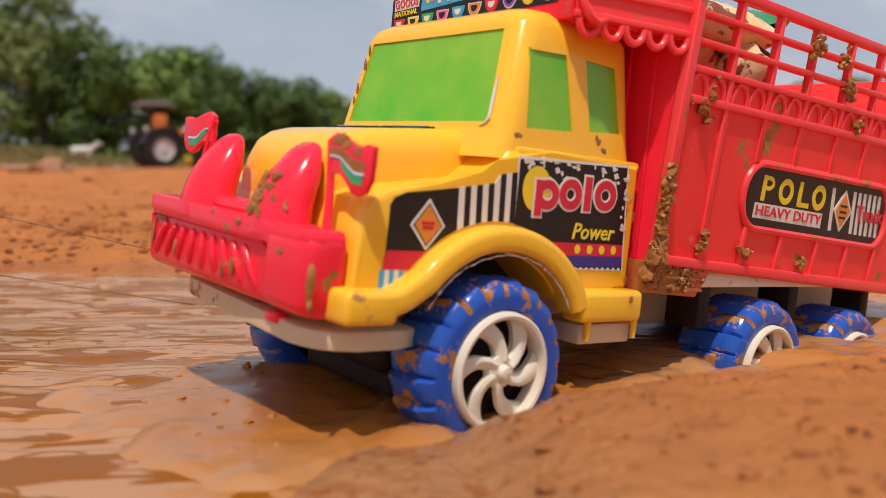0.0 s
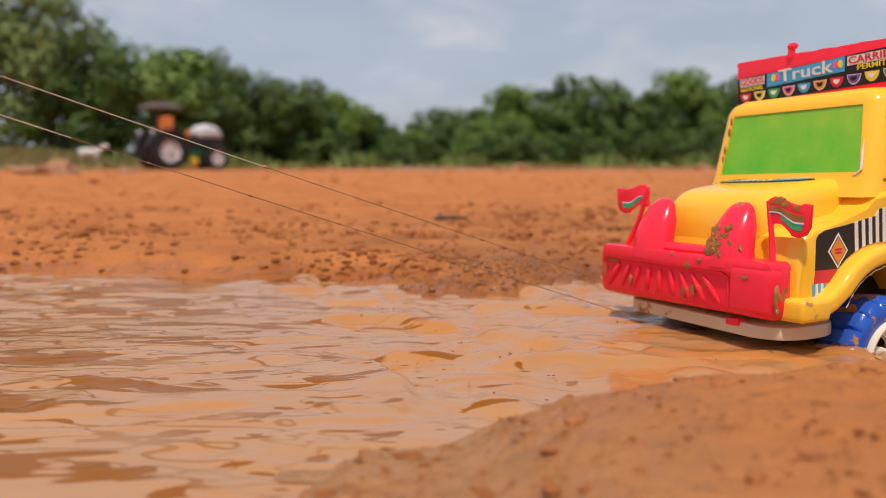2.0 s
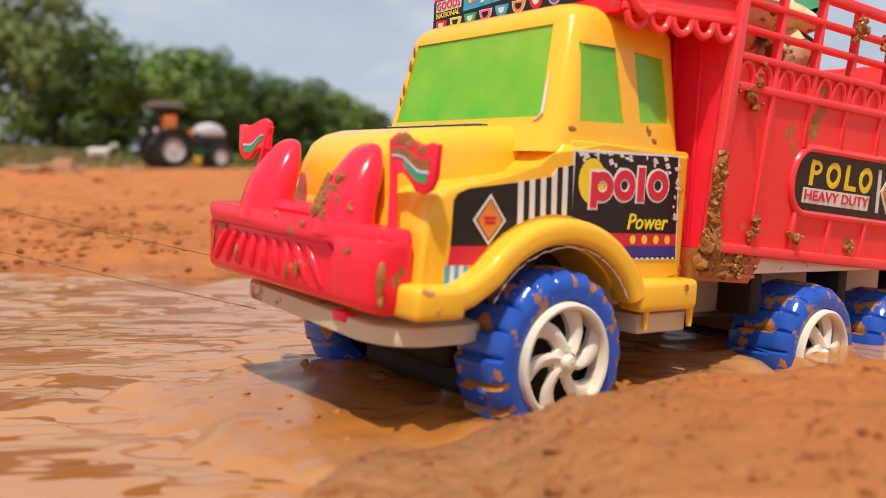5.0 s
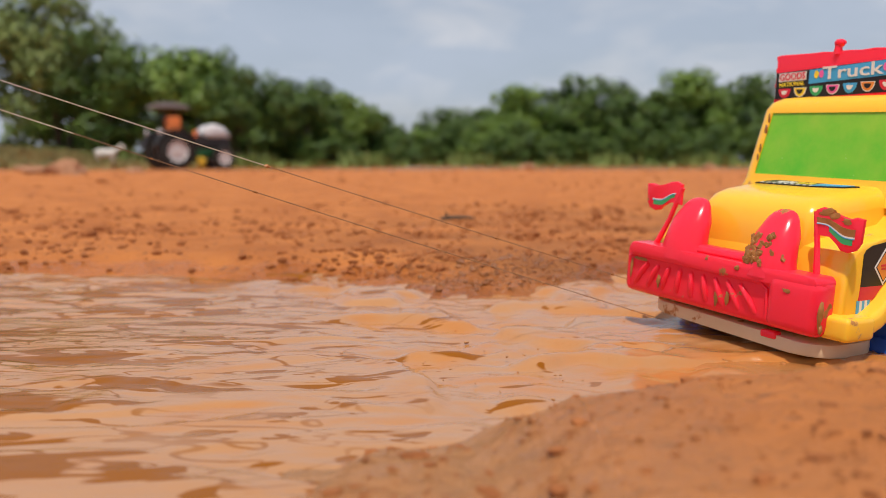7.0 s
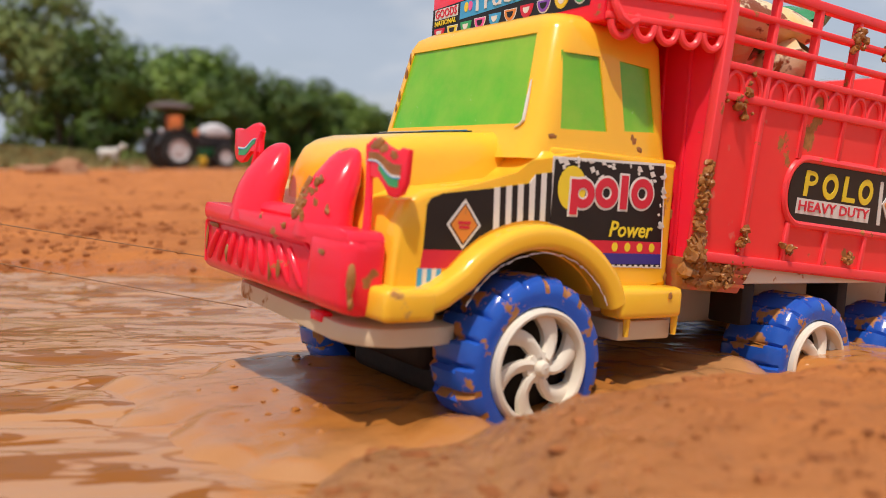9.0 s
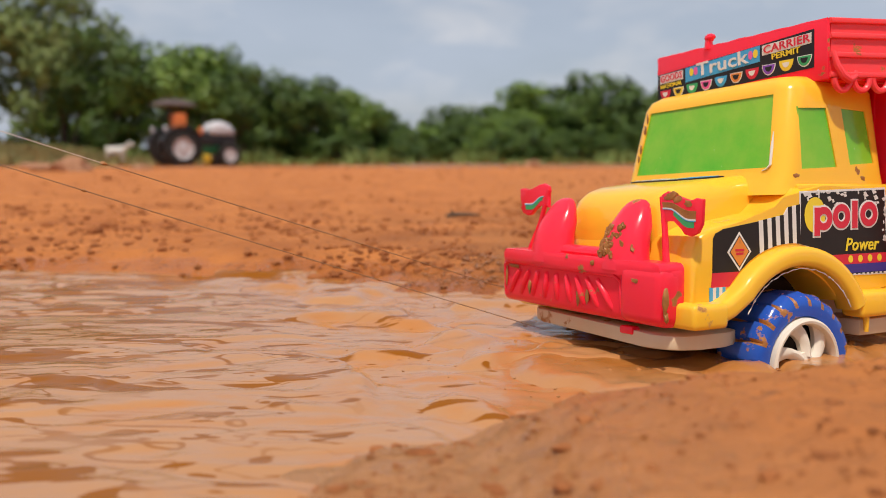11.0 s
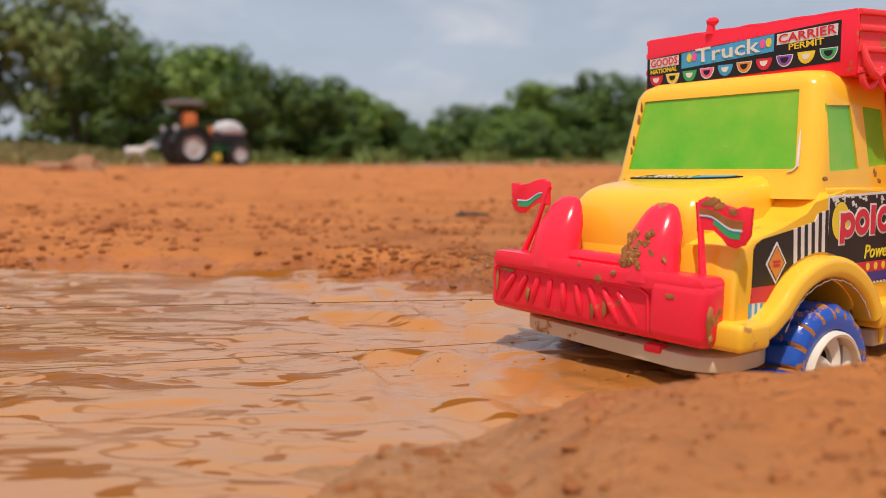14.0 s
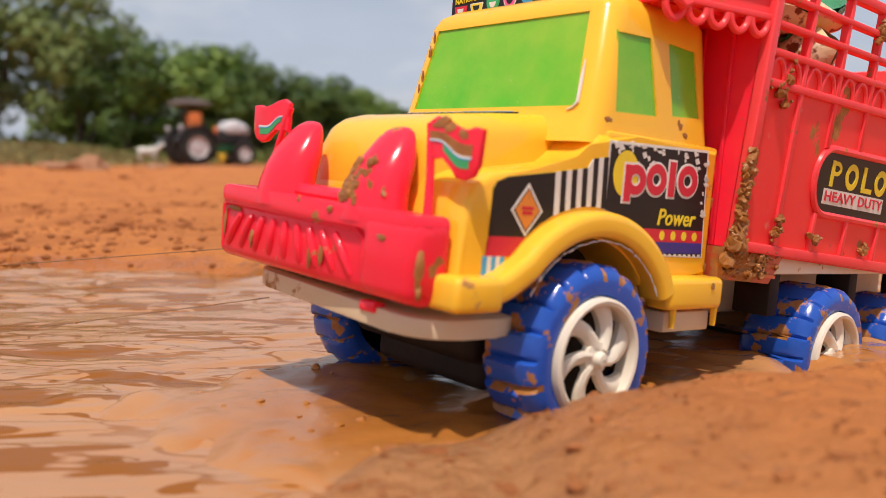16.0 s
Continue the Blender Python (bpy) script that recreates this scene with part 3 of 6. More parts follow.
        s.rotation_euler = (0, radians(60 * i), 0)
    return wheel


def ribbon(path, half, y0, y1, r=0.004):
    """A rounded band along a path in the side plane."""
    rings = []
    sec = rounded(-half, half, y0, y1, r, 4)
    for i, (x, z) in enumerate(path):
        a, b = path[max(i - 1, 0)], path[min(i + 1, len(path) - 1)]
        d = Vector((b[0] - a[0], b[1] - a[1])).normalized()
        nx, nz = -d.y, d.x
        rings.append([Vector((x + nx * u, v, z + nz * u)) for u, v in sec])
    return loft_bm(rings)


def side_m(x, z, y=0.0808):
    return Matrix(((-1, 0, 0, x), (0, 0, 1, y), (0, 1, 0, z), (0, 0, 0, 1)))


def front_m(y, z, x):
    return Matrix(((0, 0, 1, x), (1, 0, 0, y), (0, 1, 0, z), (0, 0, 0, 1)))


def oval(cx, cz, rx, rz, k=20):
    return [(cx + rx * math.cos(2 * math.pi * i / k), cz + rz * math.sin(2 * math.pi * i / k)) for i in range(k)]


def grown(poly, d):
    cx, cz = sum(p[0] for p in poly) / len(poly), sum(p[1] for p in poly) / len(poly)
    res = []
    for x, z in poly:
        l = math.hypot(x - cx, z - cz)
        res.append((x + (x - cx) / l * d, z + (z - cz) / l * d))
    return res


def scaled(poly, k):
    cx, cz = sum(p[0] for p in poly) / len(poly), sum(p[1] for p in poly) / len(poly)
    return [(cx + (x - cx) * k, cz + (z - cz) * k) for x, z in poly]


def build_cab(truck):
    cab = part("cab", prism_bm(
        [(-0.100, 0.034), (-0.100, 0.104), (-0.03, 0.1035), (-0.004, 0.102), (0.003, 0.094), (0.012, 0.087), (0.04, 0.0825), (0.064, 0.079), (0.074, 0.074), (0.0785, 0.062), (0.080, 0.030)]
        + arc(0, 0, 0.053, 34, 146, 18) + [(-0.058, 0.034)], XZ, -0.080, 0.080, 0.0035, 3), YELLOW, truck, "glossy yellow plastic cab body with mud flecks")
    # raised bonnet
    rings = []
    for x, w, top, r in ((-0.008, 0.052, 0.1125, 0.012), (0.0, 0.052, 0.1115, 0.013), (0.03, 0.051, 0.1085, 0.013), (0.052, 0.050, 0.1058, 0.013), (0.062, 0.049, 0.1030, 0.013), (0.0685, 0.0475, 0.0990, 0.013), (0.0725, 0.046, 0.0920, 0.012), (0.0745, 0.044, 0.084, 0.009), (0.0755, 0.041, 0.077, 0.0055)):
        rings.append([Vector((x, u, v)) for u, v in rounded(-w, w, 0.055, top, r, 5)])
    part("bonnet", loft_bm(rings), YELLOW, cab)
    # hollow upper cabin
    secs = ((0.098, -0.0995, 0.006, 0.0775, 0.012), (0.106, -0.099, 0.003, 0.077, 0.012), (0.112, -0.098, 0.000, 0.0765, 0.012), (0.165, -0.0945, -0.011, 0.0715, 0.013), (0.1705, -0.0925, -0.0135, 0.0685, 0.013), (0.1742, -0.087, -0.019, 0.063, 0.013), (0.1755, -0.078, -0.029, 0.053, 0.012))
    outer = finish(loft_bm([[Vector((x, y, z)) for x, y in rounded(x0, x1, -w, w, r, 6)] for z, x0, x1, w, r in secs]))
    outer.materials.append(YELLOW)
    ins = ((0.1, -0.0965, 0.0015, 0.0745, 0.011), (0.112, -0.0955, -0.0025, 0.074, 0.011), (0.165, -0.092, -0.0135, 0.069, 0.011), (0.171, -0.088, -0.018, 0.064, 0.011))
    inner = finish(loft_bm([[Vector((x, y, z)) for x, y in rounded(x0, x1, -w, w, r, 4)] for z, x0, x1, w, r in ins]))
    wind = [(-0.063, 0.1155), (0.063, 0.1155), (0.058, 0.1625), (-0.058, 0.1625)]
    side1 = [(-0.0165, 0.1525), (-0.0415, 0.1535), (-0.0477, 0.1155), (-0.015, 0.114)]
    side2 = [(-0.0560, 0.1535), (-0.0790, 0.1525), (-0.0840, 0.1185), (-0.0605, 0.1170)]
    cutters = [inner, finish(prism_bm(wind, YZ, -0.03, 0.03)), finish(prism_bm(side1, XZ, -0.1, 0.1)), finish(prism_bm(side2, XZ, -0.1, 0.1))]
    part("cabin", cut(outer, cutters), YELLOW, cab, "hollow yellow plastic cabin with window openings")

    def wx(z):
        return 0.0 - 0.2075 * (z - 0.112)

    def wy(z):
        return 0.0765 - 0.0943 * (z - 0.112)
    part("windscreen", prism_bm(grown(wind, 0.0015), lambda u, v, w: Vector((wx(v) - w, u, v)), 0.0009, 0.002), GREEN_GLASS, cab, "translucent green plastic windscreen")
    for s in (1, -1):
        for poly in (side1, side2):
            part("side_window", prism_bm(grown(poly, 0.0012), lambda u, v, w, s=s: Vector((u, s * (wy(v) - w), v)), 0.0009, 0.002), GREEN_GLASS, cab, "translucent green plastic side window")
        # wheel arch trim
        path = [(0.0810, 0.0285), (0.076, 0.0285), (0.067, 0.029), (0.0575, 0.0325)] + arc(0, 0, 0.0602, 42, 147, 22) + [(-0.0535, 0.0265)]
        y0, y1 = (0.074, 0.091) if s > 0 else (-0.091, -0.074)
        part("arch_trim", ribbon(path, 0.0062, y0, y1), YELLOW, cab, "rounded yellow wheel arch trim with chipped white edge")
        part("chipped_edge", tube_bm([(x, s * 0.0885, z + 0.0008 * noise.noise(Vector((x * 300, z * 300, 0)))) for x, z in arc(0, 0, 0.0527, 32, 150, 60)], [0.0003 + 0.0007 * noise.noise(Vector((i * 0.9, 5, 0))) for i in range(61)], 6), ST_WHITE, cab)
        part("step", box_bm((-0.102, min(y0, y1), 0.0185), (-0.0535, max(y0, y1), 0.0355), 0.0035, 3), YELLOW, cab)
        for x in (-0.0625, -0.100):
            part("peg", tube_bm([(x, s * 0.087, 0.02), (x, s * 0.087, 0.009)], [0.0021, 0.0015]), YELLOW, cab)
    part("front_trim", box_bm((0.062, -0.0914, 0.0212), (0.0890, 0.0914, 0.0360), 0.0032, 3), YELLOW, cab)
    part("belt_line", box_bm((-0.1005, -0.0795, 0.0985), (-0.008, 0.0795, 0.1045), 0.0022, 2), YELLOW, cab)
    rnd = random.Random(12)
    for x, y, z, r, sq in ((-0.010, 0.0765, 0.1095, 0.0022, (1.2, 0.2, 0.7)), (-0.067, 0.0762, 0.1115, 0.0036, (0.7, 0.12, 1.2)), (-0.072, 0.0768, 0.108, 0.002, (1, 0.2, 1)), (0.0775, 0.060, 0.052, 0.0026, (0.25, 0.6, 1.3)), (0.0785, 0.060, 0.043, 0.0016, (0.3, 0.8, 1)), (-0.090, 0.0916, 0.031, 0.0020, (0.9, 0.2, 1.0)), (-0.097, 0.0806, 0.040, 0.0018, (0.8, 0.2, 1.3)), (-0.001, 0.055, 0.1112, 0.0012, (1, 1, 0.3)), (0.055, 0.010, 0.1012, 0.0012, (1, 1, 0.4)), (0.05, -0.018, 0.1018, 0.0009, (1, 1, 0.4)), (-0.0985, 0.0795, 0.075, 0.0016, (0.5, 0.3, 1.8))):
        part("mud_fleck", blob_bm((x, y, z), r, rnd.random() * 40, 0.7, 2, sq), DRY_MUD, cab)
    # mud in the windscreen's far edge
    for z, r in ((0.158, 0.0022), (0.150, 0.0026), (0.135, 0.0020), (0.128, 0.0018)):
        part("mud_fleck", blob_bm((wx(z) + 0.0005, -0.0592 - (0.1625 - z) * 0.1, z), r, z * 900, 0.6, 2, (0.25, 0.5, 1.6)), DRY_MUD, cab)
    # light worn rim on the windscreen's corner
    part("worn_edge", tube_bm([(wx(z) + 0.0006, 0.0635 + (0.133 - z) * 0.06, z) for z in (0.138, 0.133, 0.128, 0.122, 0.117)] + [(wx(0.1145) + 0.0006, 0.062, 0.1145), (wx(0.1135) + 0.0006, 0.0585, 0.1135)], [0.0003, 0.0006, 0.0009, 0.0009, 0.0009, 0.0006, 0.0003]), ST_WHITE, cab)
    return cab


def sticker(name, poly, material, parent, lift, label=""):
    return part(name, prism_bm(poly, XZ, 0.0795, 0.0800 + lift), material, parent, label, smooth=False)


def bars(parent, cx, cz, w, h, n, material, lift, plane):
    """Writing that cannot be read, as plain bars."""
    for i in range(n):
        z = cz + h * (0.5 - (i + 0.5) / n)
        ww = w * (0.85 if i % 2 else 1.0)
        b = 0.32 * h / n
        if plane == "side":
            part("print_bar", prism_bm([(cx - ww / 2, z - b), (cx + ww / 2, z - b), (cx + ww / 2, z + b), (cx - ww / 2, z + b)], XZ, 0.0795, 0.08 + lift), material, parent, smooth=False)


def hoop_bm(cx, cz, rx, rz, t, place, a, b, k=30):
    """A flat oval hoop of width t, from depth a to b."""
    bm = bmesh.new()
    V = []
    for i in range(k):
        q = 2 * math.pi * i / k
        V.append([bm.verts.new(place(cx + max(rx - d, 0.0004) * math.cos(q), cz + max(rz - d, 0.0004) * math.sin(q), w)) for d, w in ((0, b), (t, b), (t, a), (0, a))])
    for i in range(k):
        p, n = V[i], V[(i + 1) % k]
        for j in range(4):
            bm.faces.new((p[j], n[j], n[(j + 1) % 4], p[(j + 1) % 4]))
    return bm


def build_side_sticker(cab):
    R = 0.0676
    a46 = [(R * math.cos(radians(a)), R * math.sin(radians(a))) for a in range(98, 138, 4)]
    main = [(-0.0095, 0.0985), (-0.0095, 0.0672)] + a46 + [(-0.0496, 0.0462), (-0.0925, 0.0455), (-0.0888, 0.1008)]
    sticker("sticker_border", [(x + (0.0012 if x > -0.02 else -0.0012 if x < -0.08 else 0), z + (0.0014 if z > 0.09 else -0.0008 if z < 0.047 else 0)) for x, z in main], ST_WHITE, cab, 0.0002)
    sticker("sticker", main, ST_BLACK, cab, 0.0004, "black side sticker with red, yellow and white print")
    red = [(-0.0430, 0.0527), (-0.0335, 0.0592), (-0.0913, 0.0592), (-0.0918, 0.0527)]
    sticker("red_band", red, ST_RED, cab, 0.0006)
    sticker("navy_band", [(-0.0495, 0.0470), (-0.0430, 0.0527), (-0.0918, 0.0527), (-0.0922, 0.0470)], ST_NAVY, cab, 0.0006)
    for x in (-0.0555, -0.0650, -0.0745, -0.0840):
        sticker("yellow_dot", oval(x, 0.0560, 0.0022, 0.0024, 14), ST_YELLOW, cab, 0.0008)
    for i in range(9):
        x = -0.0545 - i * 0.0043
        sticker("white_tick", [(x, 0.0455), (x - 0.002, 0.0455), (x - 0.002, 0.0466), (x, 0.0466)], ST_WHITE, cab, 0.0007)
    sticker("yellow_disc", oval(-0.0220, 0.0850, 0.0095, 0.0112, 26), ST_YELLOW, cab, 0.0006)
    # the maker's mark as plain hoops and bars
    def bar(x0, x1, z0, z1, d):
        return [(x0 - d, z0 - d), (x1 + d, z0 - d), (x1 + d, z1 + d), (x0 - d, z1 + d)]
    for cx, cz, rx, rz in ((-0.0294, 0.0826, 0.0080, 0.0074), (-0.0462, 0.0838, 0.0081, 0.0078), (-0.0728, 0.0848, 0.0084, 0.0080)):
        part("mark_outline", hoop_bm(cx, cz, rx + 0.0012, rz + 0.0012, 0.0066, XZ, 0.0795, 0.0808), ST_WHITE, cab, smooth=False)
        part("mark", hoop_bm(cx, cz, rx, rz, 0.0044, XZ, 0.0795, 0.0811), ST_RED, cab, smooth=False)
    for lo, hi, z0, z1 in ((-0.0258, -0.0212, 0.0718, 0.0896), (-0.0614, -0.0566, 0.0760, 0.0936)):
        sticker("mark_outline", bar(lo, hi, z0, z1, 0.0012), ST_WHITE, cab, 0.0007)
        sticker("mark", bar(lo, hi, z0, z1, 0.0), ST_RED, cab, 0.0012)
    letters(lettering("Power", 0.0118, side_m(-0.0660, 0.0650), shear=0.2, width=0.033), ST_YELLOW, cab, "yellow letter")
    rnd = random.Random(4)
    for i in range(42):
        if i < 30:
            x, z = -0.012 - 0.075 * rnd.random(), 0.0995 - 0.009 * rnd.random() ** 1.5
        else:
            x, z = -0.0875 - 0.003 * rnd.random(), 0.066 + 0.032 * rnd.random()
        dx, dz = rnd.uniform(0.0006, 0.0026), rnd.uniform(0.0005, 0.002)
        sticker("white_fleck", [(x - dx, z - dz * 0.4), (x + dx * 0.3, z - dz), (x + dx, z + dz * 0.5), (x - dx * 0.2, z + dz)], ST_WHITE, cab, 0.0007)
    # stripes
    n = 10
    for i in range(n):
        x0, x1 = 0.0262 - 0.0355 * i / n, 0.0262 - 0.0355 * (i + 1) / n

        def lo(x):
            return math.sqrt(max(R * R - x * x, 0)) + 0.0003

        def hi(x):
            return 0.0822 + (0.0262 - x) * 0.16 + (0.004 if x < 0.004 else 0)
        sticker("stripe", [(x0, lo(x0)), (x0 + 0.001, hi(x0)), (x1 + 0.001, hi(x1)), (x1, lo(x1))], ST_WHITE if i % 2 == 0 else ST_BLACK, cab, 0.0005)
    front = [(0.0645, 0.0525), (0.0428, 0.0525), (0.0345, 0.0585), (0.0262, 0.0628), (0.0272, 0.0820), (0.0560, 0.0780), (0.0620, 0.0755), (0.0640, 0.0725)]
    sticker("sticker", front, ST_BLACK, cab, 0.0004)
    dm = [(0.0433, 0.0762), (0.0335, 0.0642), (0.0433, 0.0528), (0.0530, 0.0642)]
    sticker("diamond_border", dm, ST_WHITE, cab, 0.0006)
    sticker("diamond", scaled(dm, 0.84), ST_BLACK, cab, 0.0007)
    sticker("diamond_inner", scaled(dm, 0.76), ST_ORANGE, cab, 0.0008)
    bars(cab, 0.0433, 0.0642, 0.0070, 0.0042, 2, ST_RED, 0.0010, "side")
    sticker("red_band", [(0.0655, 0.0440), (0.0514, 0.0440), (0.0428, 0.0525), (0.0645, 0.0525)], ST_RED, cab, 0.0004)
    for i in range(6):
        x0 = 0.0668 - i * 0.0025
        x1 = x0 - 0.0025
        zlo = max(0.0312, math.sqrt(max(R * R - x1 * x1, 0)) * (1 if x1 < 0.062 else 0))
        if zlo < 0.043:
            sticker("stripe", [(x0, 0.0440), (x1, 0.0440), (x1, zlo), (x0, zlo)], ST_BLUE if i % 2 == 0 else ST_WHITE, cab, 0.0004)


def build_bumper(truck):
    bumper = part("bumper", box_bm((0.083, -0.083, 0.0185), (0.101, 0.0788, 0.0555), 0.006, 4), PINK, truck, "glossy pink plastic front bumper with moulded ribs and mud")
    part("bumper_ledge", loft_bm([[Vector((x, u, v)) for u, v in rounded(-w, w, 0.0475, 0.0565, 0.0042, 4)] for x, w in ((0.086, 0.078), (0.0985, 0.078), (0.1035, 0.076), (0.1045, 0.072))]), PINK, bumper)
    part("end_block", box_bm((0.086, 0.043, 0.0195), (0.1055, 0.0790, 0.0545), 0.0065, 4), PINK, bumper)
    part("panel_frame", tube_bm([(0.1000, -0.077, 0.023), (0.1004, -0.078, 0.045), (0.1008, -0.074, 0.0468), (0.1010, 0.036, 0.0462), (0.1010, 0.0415, 0.043), (0.1004, 0.0425, 0.024)], 0.0015, 8), PINK, bumper)
    for i in range(9):
        y = -0.066 + i * 0.0118
        lean = 0.006 - 0.0016 * i
        part("rib", tube_bm([(0.0990, y - lean, 0.0240), (0.1006, y - lean * 0.8, 0.0265), (0.1012, y, 0.034), (0.1010, y + lean, 0.0415), (0.0990, y + lean * 1.1, 0.0440)], [0.0012, 0.0020, 0.0023, 0.0020, 0.0010], 10), PINK, bumper)
    part("top_bar", box_bm((0.084, -0.040, 0.054), (0.0975, 0.040, 0.0620), 0.0042, 3), PINK, bumper)
    for s in (-1, 1):
        y = 0.035 * s
        rings = []
        for z, xc, rx, ry in ((0.050, 0.0915, 0.0140, 0.0190), (0.0570, 0.0912, 0.0136, 0.0178), (0.0625, 0.0905, 0.0132, 0.0168), (0.0695, 0.0888, 0.0124, 0.0160), (0.0765, 0.0862, 0.0112, 0.0152), (0.0828, 0.0838, 0.0088, 0.0126), (0.0872, 0.0820, 0.0070, 0.0106), (0.0904, 0.0805, 0.0050, 0.0080), (0.0922, 0.0797, 0.0028, 0.0048), (0.0928, 0.0794, 0.0006, 0.0012)):
            rings.append([Vector((xc + rx * math.cos(a) * (1.0 if math.cos(a) > 0 else 0.8), y + ry * math.sin(a), z)) for a in [2 * math.pi * k / 20 for k in range(20)]])
        part("horn", loft_bm(rings), PINK, bumper, "upright rounded pink plastic horn")
        PY = 0.0595 if s > 0 else 0.0470
        pole = part("flag_pole", tube_bm([(0.088, 0.066 * s, 0.054), (0.0862, (PY + 0.066) / 2 * s, 0.074), (0.0855, PY * s, 0.0945 if s > 0 else 0.0985)], [0.0022, 0.0018, 0.0018], 8), PINK, bumper)
        # waving flag
        top = [(0.0, 0.1000), (0.004, 0.1022), (0.009, 0.1012), (0.014, 0.0975), (0.019, 0.0962), (0.023, 0.0985), (0.0275, 0.0978)]
        low = [(0.027, 0.0835), (0.0245, 0.0785), (0.020, 0.0765), (0.016, 0.0775), (0.013, 0.0815), (0.0095, 0.0855), (0.005, 0.0855), (0.0, 0.0835)]
        if s < 0:
            top = [(x * 1.2, 0.090 + (z - 0.088) * 0.9) for x, z in top]
            low = [(x * 1.2, 0.090 + (z - 0.088) * 0.9) for x, z in low]
        if s > 0:
            top, low = [(x, z - 0.0045) for x, z in top], [(x, z - 0.0045) for x, z in low]
        broad = 1.15 if s > 0 else 1.0
        flag = [(s * (PY + u * broad), z) for u, z in top + low]
        fl = part("flag", prism_bm(flag, YZ, 0.0838, 0.0868, 0.0008, 2), PINK, bumper, "small moulded pink flag with orange, white and green sticker")
        dz = 0.002 if s < 0 else -0.0045

        def band(lo, hi, material, lift, u0=0.002, u1=0.0245, s=s, dz=dz, fl=fl, PY=PY, broad=broad):
            us = [u0 + (u1 - u0) * i / 10 for i in range(11)]

            def wave(u, f):
                zt = 0.0982 - 0.0038 * smooth(0.006, 0.02, u) - 0.0006
                zb = 0.0868 - 0.0082 * smooth(0.006, 0.019, u) + 0.0014
                z = zb + (zt - zb) * f
                return z + dz if s > 0 else 0.090 + (z - 0.088) * 0.9
            poly = [(s * (PY + u * broad), wave(u, lo)) for u in us] + [(s * (PY + u * broad), wave(u, hi)) for u in reversed(us)]
            part("flag_band", prism_bm(poly, YZ, 0.0866, 0.0868 + lift), material, fl, smooth=False)
        if s > 0:
            band(0.44, 0.80, DRY_MUD, 0.0003, 0.001, 0.0235)
            for i, (u, z) in enumerate(((0.006, 0.0945), (0.010, 0.0958), (0.013, 0.0930), (0.021, 0.0905))):
                part("mud_fleck", blob_bm((0.0868, PY + u, z), 0.0026, i * 7, 1.0, 2, (0.15, 1.3, 0.7)), DRY_MUD, fl)
        band(0.40, 0.47, ST_WHITE, 0.0004, 0.005 if s < 0 else 0.001, 0.0265 if s < 0 else 0.0235)
        band(0.36, 0.40, ST_BLUE, 0.0005, 0.005 if s < 0 else 0.001, 0.0265 if s < 0 else 0.0235)
        band(0.10, 0.36, ST_GREEN, 0.0003, 0.006 if s < 0 else 0.009, 0.0255 if s < 0 else 0.0225)
    # the bumper sits askew on its pins
    bumper.matrix_basis = Matrix.Translation((0.0915, -0.002, 0.0450)) @ pose(0, 0, 0, -1.8, 0, 4.0) @ Matrix.Translation((-0.09, 0, -0.04))
    rnd = random.Random(8)
    # caked mud on the bumper
    for x, y, z, r, sq in ((0.1022, 0.004, 0.030, 0.0035, (0.25, 0.5, 1.6)), (0.1022, 0.0125, 0.031, 0.003, (0.25, 0.5, 1.6)), (0.1015, -0.048, 0.031, 0.003, (0.3, 0.5, 1.5)), (0.1035, -0.005, 0.0545, 0.0025, (0.5, 0.8, 1)), (0.1045, 0.020, 0.053, 0.002, (0.6, 1, 0.8)), (0.1045, 0.0815, 0.034, 0.004, (0.5, 0.4, 2.0)), (0.1042, 0.0825, 0.026, 0.0025, (0.5, 0.5, 1.2)), (0.1057, 0.058, 0.0455, 0.0022, (0.2, 1.4, 0.6)), (0.1016, -0.075, 0.036, 0.0024, (0.3, 0.5, 3)), (0.1016, -0.066, 0.0445, 0.0025, (0.3, 2.2, 0.6))):
        part("mud_fleck", blob_bm((x, y, z), r, rnd.random() * 50, 0.6, 2, sq), DRY_MUD, bumper)
    bm = bmesh.new()
    for i in range(58):
        a, z = rnd.gauss(-0.40, 0.40), 0.0580 + 0.019 * rnd.random() ** 1.3
        k = (z - 0.057) / 0.0195
        c = Vector((0.0912 - 0.005 * k + (0.0140 - 0.0022 * k) * math.cos(a), 0.035 + (0.0184 - 0.0024 * k) * math.sin(a), z))
        add_blob(bm, c, rnd.uniform(0.0008, 0.0021), i, 1.1, 2, (0.5, 1.0, 1.3))
    part("mud_crust", bm, DRY_MUD, bumper, "crumbly brown mud stuck on the horn")["kind"] = "stuff"
    return bumper


def YB(z):
    return 0.0885 + (z - 0.05) * 0.075


def bed_side(s):
    # the lower edge drops a little towards the tail
    return lambda u, v, w: Vector((u, s * (YB(v) + w), v - 0.065 * max(0.0, -0.106 - u) * max(0.0, min(1.0, 1 - (v - 0.05) / 0.095))))


